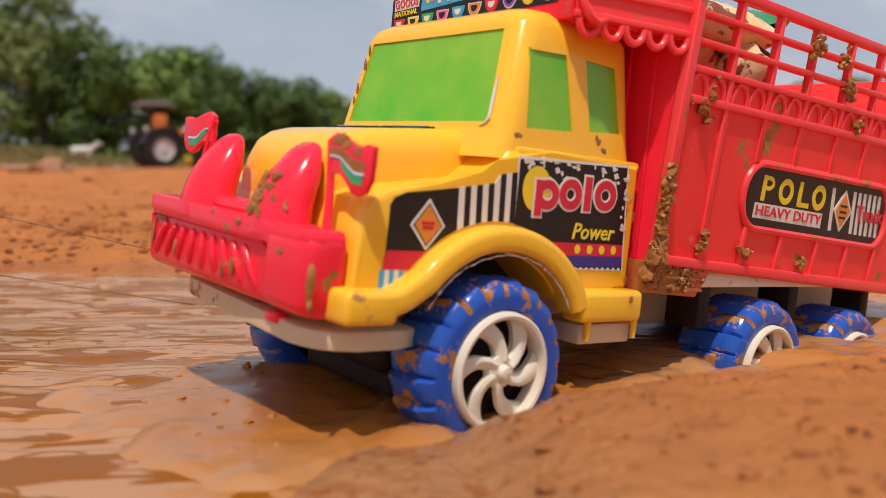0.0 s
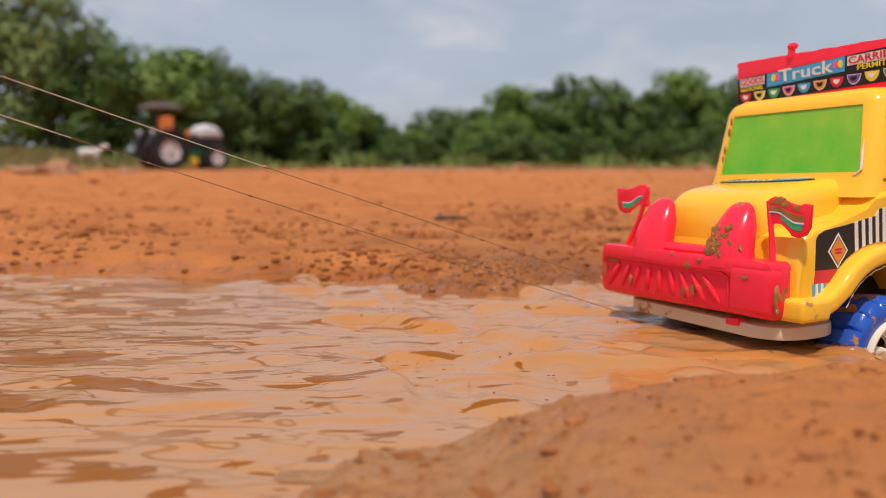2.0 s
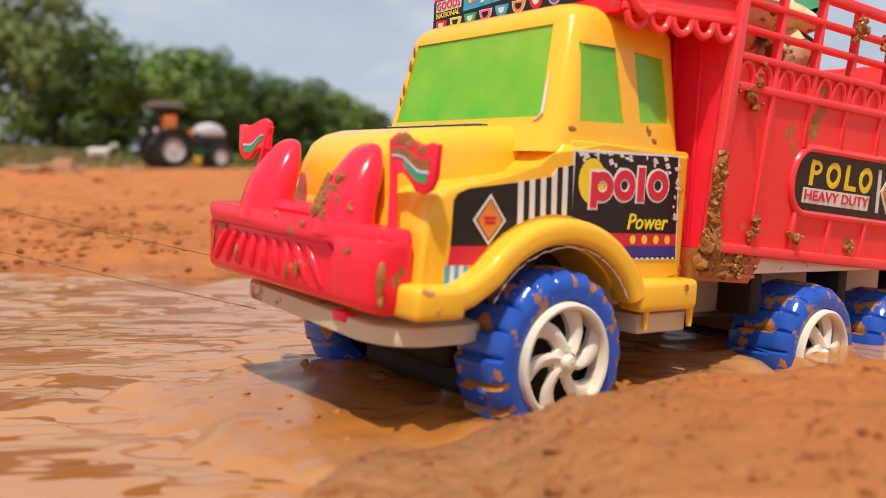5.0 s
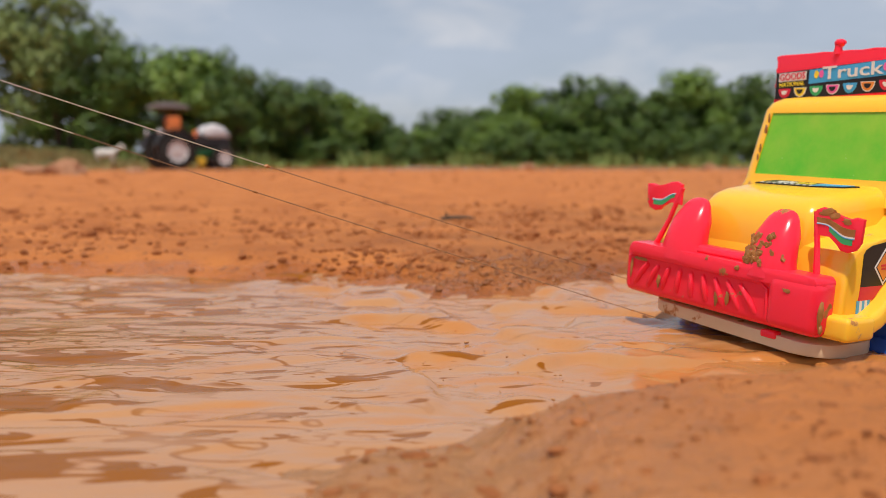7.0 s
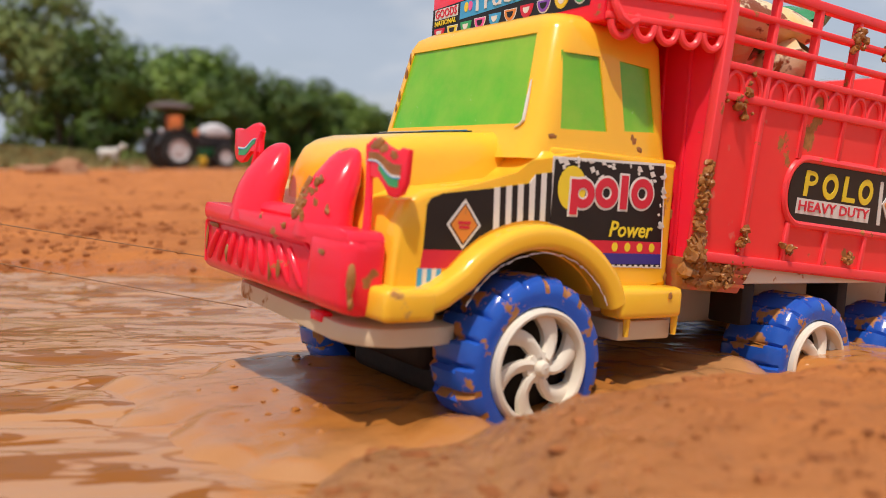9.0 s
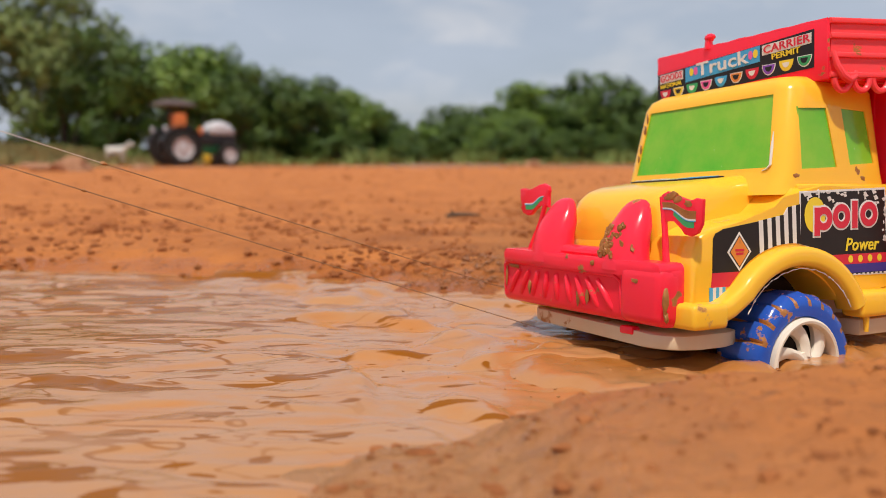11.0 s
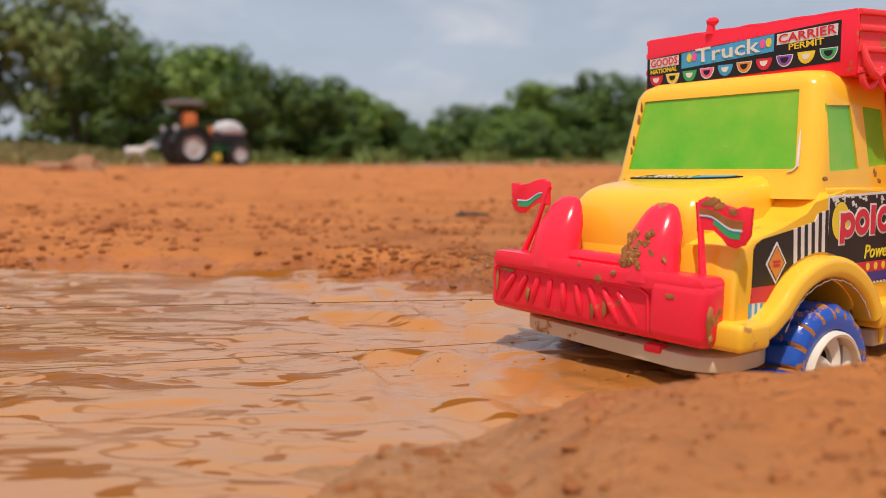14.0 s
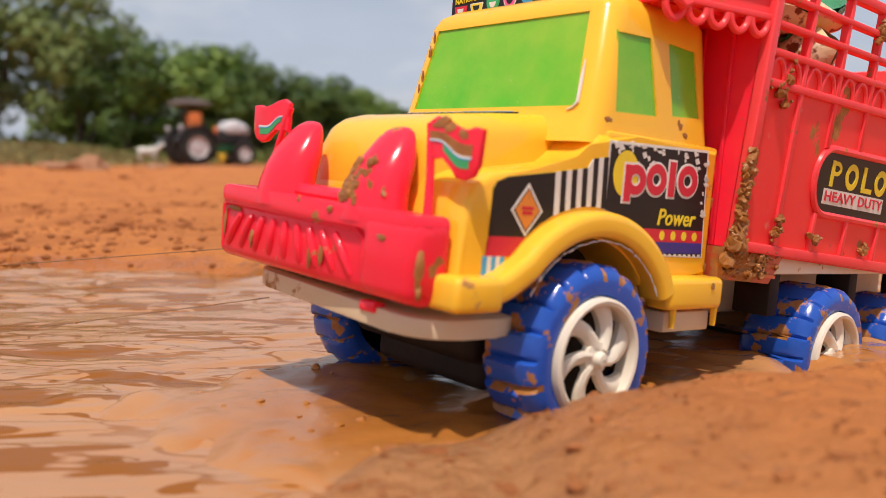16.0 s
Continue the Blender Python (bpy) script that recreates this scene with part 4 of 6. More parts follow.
def build_visor(truck):
    visor = part("visor", box_bm((-0.0385, -0.0785, 0.1705), (-0.0355, 0.0785, 0.2085), 0.0012, 2), PINK, truck, "pink plastic overhang above the cab with a printed front sticker")
    # its sides flare out to the load bed
    def wing(x):
        return 0.0785 + (-0.0385 - x) / 0.0675 * 0.0185
    part("soffit", prism_bm([(-0.0385, -0.077), (-0.106, -0.095), (-0.106, 0.095), (-0.0385, 0.077)], XY, 0.1705, 0.1735), PINK, visor)
    for s in (-1, 1):
        def along(u, v, w, s=s):
            return Vector((u, s * (wing(u) + w), v))
        part("visor_side", prism_bm([(-0.1060, 0.1715), (-0.0385, 0.1715), (-0.0385, 0.2075), (-0.1060, 0.2075)], along, -0.003, 0.0), PINK_PALE, visor)
        for z in (0.1735, 0.186, 0.198, 0.2075):
            part("visor_rail", prism_bm([(-0.1062, z - 0.0017), (-0.0370, z - 0.0017), (-0.0370, z + 0.0017), (-0.1062, z + 0.0017)], along, -0.001, 0.0022, 0.0007), PINK_PALE, visor)
        for i in range(5):
            x = -0.0460 - i * 0.0134
            part("scallop", tube_bm([along(x + 0.0056 * math.cos(a), 0.1715 - 0.0078 * math.sin(a), 0.0005) for a in [math.pi * k / 12 for k in range(13)]], 0.0020, 8), PINK_PALE, visor)
    part("hook", tube_bm([(-0.0385, 0.0800, 0.1880), (-0.0395, 0.0825, 0.1790), (-0.0430, 0.0840, 0.1725), (-0.0490, 0.0840, 0.1700), (-0.0545, 0.0835, 0.1725), (-0.0560, 0.0830, 0.1760)], [0.0016, 0.0022, 0.0024, 0.0024, 0.0022, 0.0014], 9), PINK_PALE, visor, "pale pink moulded hook")
    part("knob", tube_bm([(-0.037, -0.0245, 0.207), (-0.037, -0.0245, 0.214)], [0.0035, 0.0026]), PINK, visor)
    part("knob_head", blob_bm((-0.037, -0.0235, 0.2155), 0.0042, 3, 0.2, 2, (0.7, 1.2, 0.7)), PINK, visor)
    part("top_edge", tube_bm([(-0.037, y, 0.2085 + 0.0007 * noise.noise(Vector((y * 90, 0, 0)))) for y in [-0.077 + 0.154 * i / 30 for i in range(31)]], 0.0013, 6), PINK, visor)

    def face(name, poly, material, lift, label=""):
        return part(name, prism_bm(poly, YZ, -0.0358, -0.0355 + lift), material, visor, label, smooth=False)
    sx = -0.0355
    face("sticker", [(-0.0775, 0.1745), (0.0685, 0.1795), (0.0685, 0.2040), (-0.0775, 0.1955)], ST_BLACK, 0.0003, "printed black sticker with coloured bunting")

    def at(u, v):
        # u, v from 0 to 1 over the sticker
        y = -0.0775 + 0.146 * u
        lo, hi = 0.1745 + 0.005 * u, 0.1955 + 0.0085 * u
        return y, lo + (hi - lo) * v
    face("sky_panel", [at(0.21, 0.48), at(0.70, 0.52), at(0.70, 0.99), at(0.21, 0.97)], ST_BLUE, 0.0005)
    tilt = pose(0, 0, 0, 0, 0, 2.6)
    for word, u, v, size, w, m, c in (("GOODS", 0.105, 0.80, 0.0075, 0.0235, ST_RED, ST_WHITE), ("CARRIER", 0.85, 0.80, 0.0075, 0.038, ST_RED, ST_WHITE)):
        y, z = at(u, v)
        a = lettering(word, size, front_m(y, z, sx + 0.0006) @ tilt, width=w)
        letters(a, m, visor)
        part("word_ground", prism_bm([(y - w / 2 - 0.001, z - 0.0034 - w * 0.02), (y + w / 2 + 0.001, z - 0.0034 + w * 0.02), (y + w / 2 + 0.001, z + 0.0034 + w * 0.02), (y - w / 2 - 0.001, z + 0.0034 - w * 0.02)], YZ, -0.0358, sx + 0.0004), c, visor, smooth=False)
    for word, u, v, size, w, m in (("NATIONAL", 0.105, 0.52, 0.0045, 0.0235, ST_YELLOW), ("PERMIT", 0.85, 0.55, 0.0055, 0.023, ST_YELLOW), ("Truck", 0.46, 0.76, 0.0135, 0.050, ST_WHITE)):
        y, z = at(u, v)
        letters(lettering(word, size, front_m(y, z, sx + 0.0008) @ tilt, width=w), m, visor)
    for u, c in ((0.255, ST_YELLOW), (0.285, ST_PINK), (0.645, ST_PINK), (0.675, ST_YELLOW)):
        y, z = at(u, 0.78)
        face("heart", oval(y, z, 0.0020, 0.0030, 14), c, 0.0008)
    cols = (ST_RED, ST_YELLOW, ST_GREEN, ST_PINK, ST_BLUE, ST_ORANGE, ST_RED, ST_PURPLE, ST_YELLOW, ST_GREEN)
    for i, c in enumerate(cols):
        y, z = at(0.06 + 0.099 * i, 0.30)
        z += 0.0018
        half = [(y + 0.0058 * math.cos(a), z + 0.0075 * math.sin(a)) for a in [math.pi + math.pi * k / 12 for k in range(13)]]
        face("bunting", half, ST_WHITE if i % 2 else c, 0.0005)
        face("bunting_fill", grown(half, -0.0008), c, 0.0007)
        face("bunting_centre", [(y + 0.0028 * math.cos(a), z - 0.0016 + 0.0034 * math.sin(a)) for a in [math.pi + math.pi * k / 10 for k in range(11)]], ST_BLACK if i % 2 else ST_WHITE, 0.0009)
    return visor


def build_bed(truck):
    x0, x1 = -0.106, -0.44
    bed = part("load_bed", box_bm((x1, -0.088, 0.047), (x0, 0.088, 0.053), 0.001), PINK_WORN, truck, "pink plastic slatted load bed, scuffed and muddy")
    part("bulkhead", prism_bm([(-0.0885, 0.050), (0.0885, 0.050), (0.0975, 0.200), (-0.0975, 0.200)], YZ, -0.110, -0.106), PINK, bed)
    for y in (-0.06, -0.03, 0.0, 0.03, 0.06, 0.078):
        part("bulkhead_rib", box_bm((-0.1065, y - 0.0012, 0.052), (-0.1045, y + 0.0012, 0.198), 0.0006), PINK, bed)
    part("tailgate", box_bm((x1, -0.090, 0.050), (x1 + 0.004, 0.090, 0.200), 0.001), PINK_WORN, bed)
    posts = [-0.109, -0.149, -0.190, -0.232, -0.278, -0.320, -0.362, -0.404, -0.438]
    for s in (-1, 1):
        P = bed_side(s)

        def strip(name, a, b, lo, hi, w0, w1, mat, bev=0.0008):
            part(name, prism_bm([(a, lo), (b, lo), (b, hi), (a, hi)], P, w0, w1, bev), mat, bed)
        strip("side_panel", x0, x1, 0.050, 0.158, -0.003, 0.0, PINK_WORN, 0)
        for i, x in enumerate(posts):
            hw = 0.0034 if i == 0 else 0.0019
            for lo, hi in ((0.052, 0.0785), (0.115, 0.203)) if -0.37 < x < -0.185 else ((0.052, 0.203),):
                strip("post", x + hw, x - hw, lo, hi, -0.003, 0.0034 if i == 0 else 0.0022, PINK_PALE)
        for z, h in ((0.0535, 0.0028), (0.1415, 0.0022), (0.1575, 0.0020), (0.1720, 0.0017), (0.1865, 0.0017), (0.2015, 0.0028)):
            strip("rail", x0 - 0.003, x1, z - h, z + h, -0.003, 0.0027, PINK_PALE)
        for i in range(len(posts) - 1):
            a, b = posts[i] - 0.002, posts[i + 1] + 0.002
            for k in (0.27, 0.73):
                cx, r = a + (b - a) * k, 0.0078
                part("arch", tube_bm([P(cx + r * math.cos(t), 0.1435 + 0.0115 * math.sin(t), 0.0006) for t in [math.pi * q / 10 for q in range(11)]], 0.0015, 6), PINK_PALE, bed)
            if i % 2 == 0 and s < 0:
                strip("slat", a, b, 0.16, 0.170, -0.002, 0.0, PINK_WORN)
        ring = rounded(-0.372, -0.182, 0.0780, 0.1155, 0.0180, 8)
        part("sticker_frame", tube_bm([P(u, v, 0.0006) for u, v in ring + ring[:2]], 0.0024, 8), PINK_PALE, bed)
        if s > 0:
            part("sticker", prism_bm(grown(ring, -0.0045), P, -0.0005, 0.0008), ST_BLACK, bed, "black rounded side sticker with yellow and red print", smooth=False)

            def put(name, poly, mat, lift):
                return part(name, prism_bm(poly, P, 0.0, lift), mat, bed, smooth=False)
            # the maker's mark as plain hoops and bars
            for cx, cz, rx, rz in ((-0.2075, 0.1050, 0.0066, 0.0042), (-0.2290, 0.1020, 0.0085, 0.0076), (-0.2705, 0.1020, 0.0085, 0.0076)):
                part("mark", hoop_bm(cx, cz, rx, rz, 0.0036 if rz > 0.005 else 0.0024, P, 0.0, 0.0012), ST_YELLOW, bed, smooth=False)
            for lo, hi, z0, z1 in ((-0.2050, -0.2012, 0.0946, 0.1094), (-0.2480, -0.2440, 0.0946, 0.1094), (-0.2585, -0.2440, 0.0946, 0.0974)):
                put("mark", [(lo, z0), (hi, z0), (hi, z1), (lo, z1)], ST_YELLOW, 0.0013)
            word = lettering("Truck", 0.0150, side_m(-0.3440, 0.0888, YB(0.095) + 0.0020) @ pose(0, 0, 0, 0, 0, -2), depth=0.0003, width=0.040)
            letters(word, ST_RED, bed, "red letter")
            put("word_ground", [(-0.1960, 0.0843), (-0.2790, 0.0843), (-0.2790, 0.0932), (-0.1960, 0.0932)], ST_WHITE, 0.0010)
            letters(lettering("HEAVY DUTY", 0.0088, side_m(-0.2375, 0.0838, YB(0.0885) + 0.0013) @ pose(0, 0, 0, 0, 0, -2), width=0.080), ST_RED, bed)
            for i in range(13):
                xx = -0.290 - i * 0.0075
                if abs(xx + 0.305) > 0.012 and xx > -0.362:
                    put("stripe", [(xx, 0.0840), (xx - 0.0040, 0.0840), (xx - 0.0005, 0.1095), (xx + 0.0035, 0.1095)], ST_WHITE, 0.0011)
            dm = [(-0.3050, 0.1095), (-0.2925, 0.0967), (-0.3050, 0.0840), (-0.3175, 0.0967)]
            put("diamond_border", dm, ST_WHITE, 0.0014)
            put("diamond", scaled(dm, 0.80), ST_ORANGE, 0.0016)
            for z in (0.099, 0.0955, 0.092):
                put("print_bar", [(-0.3005, z), (-0.3095, z), (-0.3095, z + 0.0013), (-0.3005, z + 0.0013)], ST_BLACK, 0.0018)
        # pieces below the bed
        part("skirt", prism_bm([(-0.100, 0.052), (-0.166, 0.052), (-0.154, 0.034), (-0.104, 0.034)], P, -0.012, 0.0, 0.001), PINK_MUDDY, bed, "muddy translucent pink skirt")
        for z in (0.0375, 0.0435):
            part("skirt_slat", prism_bm([(-0.102, z), (-0.157, z), (-0.157, z + 0.002), (-0.102, z + 0.002)], P, 0.0, 0.0014), PINK_MUDDY, bed)
    rnd = random.Random(3)
    # caked mud along the front post and sills
    bm = bmesh.new()
    for i in range(120):
        z = 0.045 + 0.062 * rnd.random() ** 1.6
        add_blob(bm, (-0.1065 + rnd.gauss(0, 0.0016) * (1.6 if z < 0.06 else 1), YB(z) + 0.0035 + rnd.gauss(0, 0.001), z), rnd.uniform(0.0012, 0.0034) * (1.25 if z < 0.065 else 0.8), i, 0.9, 2)
    for i in range(70):
        add_blob(bm, (-0.105 - 0.056 * rnd.random(), YB(0.045) + rnd.uniform(-0.001, 0.0025), 0.036 + 0.016 * rnd.random()), rnd.uniform(0.0007, 0.0022), i, 0.9, 2)
    part("caked_mud", bm, DRY_MUD, bed, "wet brown mud caked on the bed's front corner")["kind"] = "stuff"
    bm = bmesh.new()
    for cx, cz, n, sp in ((-0.232, 0.1905, 14, 0.003), (-0.278, 0.168, 22, 0.004), (-0.300, 0.147, 10, 0.0022), (-0.130, 0.1415, 16, 0.006), (-0.195, 0.0565, 8, 0.003), (-0.268, 0.186, 10, 0.003), (-0.148, 0.062, 10, 0.003), (-0.262, 0.054, 6, 0.002)):
        for i in range(n):
            z = cz + rnd.gauss(0, sp)
            add_blob(bm, (cx + rnd.gauss(0, sp), YB(z) + 0.0025, z), rnd.uniform(0.001, 0.0026), i + cx * 100, 0.9, 2)
    part("clinging_mud", bm, DRY_MUD, bed)["kind"] = "stuff"
    return bed


def build_chassis(truck):
    ch = part("chassis", prism_bm(rounded(0.030, 0.0945, -0.0735, 0.0775, 0.022, 8), lambda u, v, w: Vector((u, v, w - 0.035 * v)), 0.0105, 0.0190, 0.001), CREAM, truck, "off-white plastic chassis plate stained by mud")
    part("chassis_beam", box_bm((-0.43, -0.034, 0.004), (0.045, 0.034, 0.046), 0.002), CREAM, ch)
    for s in (-1, 1):
        part("step_box", box_bm((-0.101, min(s * 0.05, s * 0.084), 0.006), (-0.060, max(s * 0.05, s * 0.084), 0.0168), 0.0015), CREAM, ch)
        part("sill", box_bm((-0.43, min(s * 0.062, s * 0.084), 0.036), (-0.160, max(s * 0.062, s * 0.084), 0.0465), 0.0015), WHITE, ch)
        for x in (-0.175, -0.279, -0.385):
            part("bracket", box_bm((x - 0.006, min(s * 0.056, s * 0.08), 0.010), (x + 0.006, max(s * 0.056, s * 0.08), 0.038), 0.0015), DARK, ch)
    part("hook", box_bm((0.089, 0.034, 0.0145), (0.0960, 0.046, 0.0195), 0.0015), PINK, ch)
    part("front_beam", box_bm((0.030, -0.012, 0.003), (0.060, 0.05, 0.0125), 0.002), CREAM, ch)
    # added dark block: hides sky mirrored below the cab, stands for its shade
    part("shade_block", box_bm((-0.036, -0.040, -0.026), (0.030, 0.048, -0.004), 0.005, 3), DARK, ch)
    part("underbody", box_bm((-0.056, -0.050, -0.012), (0.040, 0.050, 0.056), 0.006, 3), DARK, ch)
    for x, z, y in WHEELS:
        part("axle", tube_bm([(x, -y + 0.02, z), (x, y - 0.02, z)], 0.004, 10), DARK, ch)
    return ch


def build_badge(cab):
    """The printed badge that lies on the bonnet."""
    def P(u, v, w):
        return Vector((u, v, 0.1112 - 0.1 * u + w))
    part("bonnet_badge", prism_bm([(0.006, -0.036), (0.024, -0.040), (0.024, 0.006), (0.018, 0.030), (0.010, 0.036)], P, 0.0002, 0.0012), ST_BLACK, cab, "printed black and blue badge on the bonnet", smooth=False)
    part("badge_panel", prism_bm([(0.012, 0.008), (0.023, 0.008), (0.017, 0.028), (0.011, 0.033)], P, 0.0008, 0.0016), ST_BLUE, cab, smooth=False)
    for i in range(9):
        y = -0.037 + i * 0.0052
        part("print_bar", prism_bm([(0.0205, y), (0.0235, y + 0.001), (0.0235, y + 0.003), (0.0205, y + 0.0028)], P, 0.0008, 0.0016), ST_WHITE, cab, smooth=False)
    for i in range(4):
        y = -0.026 + i * 0.008
        part("print_bar", prism_bm([(0.012, y), (0.0175, y), (0.0175, y + 0.006), (0.012, y + 0.006)], P, 0.0008, 0.0016), ST_YELLOW if i > 1 else ST_WHITE, cab, smooth=False)


def build_truck():
    truck = new("toy_truck")
    cab = build_cab(truck)
    build_side_sticker(cab)
    build_badge(cab)
    build_bumper(truck)
    build_chassis(truck)
    build_visor(truck)
    build_bed(truck)
    tagged(truck, "muddy yellow and pink plastic toy lorry with blue tyres", "toy truck")
    wheels = []
    firsts = {}
    for x, z, y in WHEELS:
        broad = 1.0 if x == 0 else 1.28
        for s in (1, -1):
            y = y + 0.004 if s < 0 else y
            m = pose(x, s * y, z, 0, 0, 0 if s > 0 else 180)
            if broad in firsts:
                w = copy_thing(firsts[broad], m)
            else:
                w = firsts[broad] = build_wheel(broad)
                w.parent = truck
            w.matrix_basis = m
            wheels.append((w, x, s * y, z, 0 if s > 0 else 180))
    return truck, wheels


TRUCK, TRUCK_WHEELS = build_truck()


# ---- the haul strings ----
def build_string(label, muddy):
    def line(lo, hi, n):
        return tube_bm([(x, 0, -SAG * math.sin(math.pi * x / 1.3)) for x in [lo + (hi - lo) * i / n for i in range(n + 1)]], 0.00027, 6)
    string = tagged(part("string", line(0, muddy, 14), STRING), label, "string", "haul strings")
    part("dry_end", line(muddy, 1.3, 30), STRING_PALE, string, "dry pale twine")
    rnd = random.Random(int(muddy * 100))
    for i in range(7):
        x = rnd.uniform(0.02, muddy)
        part("mud_bead", blob_bm((x, 0, -SAG * math.sin(math.pi * x / 1.3)), rnd.uniform(0.0005, 0.0010), i, 0.5, 2, (1.8, 1, 1)), DRY_MUD, string)
    return string


SAG = 0.012
STRINGS = [build_string("thin brown string tied to the toy lorry's bumper", 0.30), build_string("thin brown string tied under the toy lorry's front plate", 0.42)]


# ---- trees ----
def build_tree(seed, h, w, leaf, n_leaf, trunk_h, foliage):
    rnd = random.Random(seed)
    tree = new("tree")
    bm = bmesh.new()
    tips = []
    for k in range(3):
        bx = Vector((rnd.uniform(-0.5, 0.5), rnd.uniform(-0.4, 0.4), -0.3))
        lean = Vector((rnd.uniform(-0.9, 0.9), rnd.uniform(-0.6, 0.6), trunk_h + rnd.uniform(0, 1.0)))
        pts = [bx, bx + lean * 0.45 + Vector((rnd.uniform(-0.15, 0.15), 0, 0)), bx + lean]
        add_tube(bm, pts, [0.16, 0.12, 0.08], 7)
        for b in range(4):
            a = rnd.uniform(0, 6.28)
            tip = pts[-1] + Vector((math.cos(a) * w * 0.33, math.sin(a) * w * 0.33, (h - trunk_h) * rnd.uniform(0.25, 0.6)))
            add_tube(bm, [pts[-1] - Vector((0, 0, 0.2)), (pts[-1] + tip) / 2 + Vector((0, 0, 0.25)), tip], [0.08, 0.05, 0.02], 5)
            tips.append(tip)
    part("trunk", bm, BARK, tree)
    clumps = []
    for i in range(34):
        a, u = rnd.uniform(0, 6.28), rnd.random() ** 0.6
        zf = rnd.random()
        rad = w * 0.5 * u * math.sqrt(max(0.08, 1 - (1.7 * zf - 0.75) ** 2))
        clumps.append((Vector((rad * math.cos(a), rad * math.sin(a), trunk_h * 0.75 + (h - trunk_h * 0.75) * zf * 0.9)), rnd.uniform(0.55, 1.15) * w * 0.15))
    clumps += [(t, w * 0.14) for t in tips]
    vs, fs = [], []
    for i in range(n_leaf):
        c, r = clumps[rnd.randrange(len(clumps))]
        d = Vector((rnd.gauss(0, 1), rnd.gauss(0, 1), rnd.gauss(0, 0.8)))
        d = d.normalized() * r * rnd.uniform(0.55, 1.08) ** 0.6
        p = c + d
        nrm = (d.normalized() + Vector((rnd.uniform(-0.8, 0.8), rnd.uniform(-0.8, 0.8), rnd.uniform(-0.4, 0.9)))).normalized()
        s = nrm.orthogonal().normalized()
        s.rotate(Matrix.Rotation(rnd.uniform(0, 6.28), 3, nrm))
        t = nrm.cross(s)
        l = leaf * rnd.uniform(0.6, 1.3)
        k = len(vs)
        vs += [p - s * l, p - t * l * 0.45 + nrm * l * 0.12, p + s * l, p + t * l * 0.45 + nrm * l * 0.12]
        fs.append((k, k + 1, k + 2, k + 3))
    me = bpy.data.meshes.new("crown")
    me.from_pydata(vs, [], fs)
    me.materials.append(foliage)
    part("crown", me, LEAF, tree)
    return tree


# x, y, height, width, which
TREES = [(-30, 46, 10.4, 9, 0), (-25, 44, 10.0, 9, 3), (-20.5, 45, 9.2, 7.5, 3), (-17.6, 44, 6.6, 6, 1), (-14.6, 46, 6.1, 6.5, 0), (-12.4, 47, 6.3, 4.5, 2), (-10.4, 45, 5.0, 5, 1), (-8.0, 47, 4.7, 5.0, 2), (-6.0, 48, 4.0, 4.2, 0),
         (-4.4, 50, 3.2, 3.2, 1), (-3.0, 53, 2.5, 2.4, 2), (0.2, 60, 3.9, 4.6, 2), (2.6, 60, 4.0, 4.8, 1), (5.4, 58, 5.2, 5.5, 0), (9.2, 58, 6.0, 6.8, 2), (13.2, 59, 5.3, 6.5, 1), (17.0, 60, 6.5, 7, 0), (21.5, 60, 6.2, 7, 2), (27, 58, 5.7, 8, 1), (34, 60, 6.2, 9, 0), (42, 60, 6.5, 9, 2),
         (-23.5, 53, 6.4, 8, 0), (-16, 54, 6.3, 8, 2), (-9.5, 55, 4.7, 6, 0), (7.5, 66, 4.6, 8, 1), (19, 68, 5.6, 9, 2), (-37, 47, 10, 10, 2), (-45, 48, 10.5, 10, 0)]
KINDS = [build_tree(11, 8.0, 7.0, 0.20, 9000, 2.2, LEAF), build_tree(12, 8.0, 7.0, 0.19, 9000, 2.6, LEAF_DARK), build_tree(14, 8.0, 7.0, 0.21, 9000, 1.8, LEAF_DARK), build_tree(17, 8.0, 7.0, 0.19, 5200, 3.0, LEAF_PALE)]


def plant_trees():
    rnd = random.Random(5)
    used = set()
    for x, y, h, w, k in TREES:
        m = pose(x, y, 0.0, 0, 0, rnd.uniform(0, 360))
        t = KINDS[k] if k not in used else copy_thing(KINDS[k], m)
        used.add(k)
        t.matrix_basis = m
        t.scale = (w / 7.0, w / 7.0, h / 8.0)
        tagged(t, "sparse olive-green tree at the field's edge" if k == 3 else "leafy dark green tree at the field's edge", "tree", "trees along the field")


plant_trees()


def plant_bushes():
    rnd = random.Random(31)
    for i in range(64):
        x = -38 + 1.35 * i + rnd.uniform(-0.6, 0.6)
        y = (47 if x < -2 else 55) + rnd.uniform(-2, 3)
        if x < -15 and i % 3:
            continue
        b = copy_thing(KINDS[i % 3], pose(x, y, -0.75, 0, 0, rnd.uniform(0, 360)))
        b.name = "bush"
        b.scale = (0.5, 0.5, rnd.uniform(0.26, 0.36) * (1.25 if x > -3 else 1.0))
        tagged(b, "low green bush below the trees", "bush", "bushes along the field")


plant_bushes()


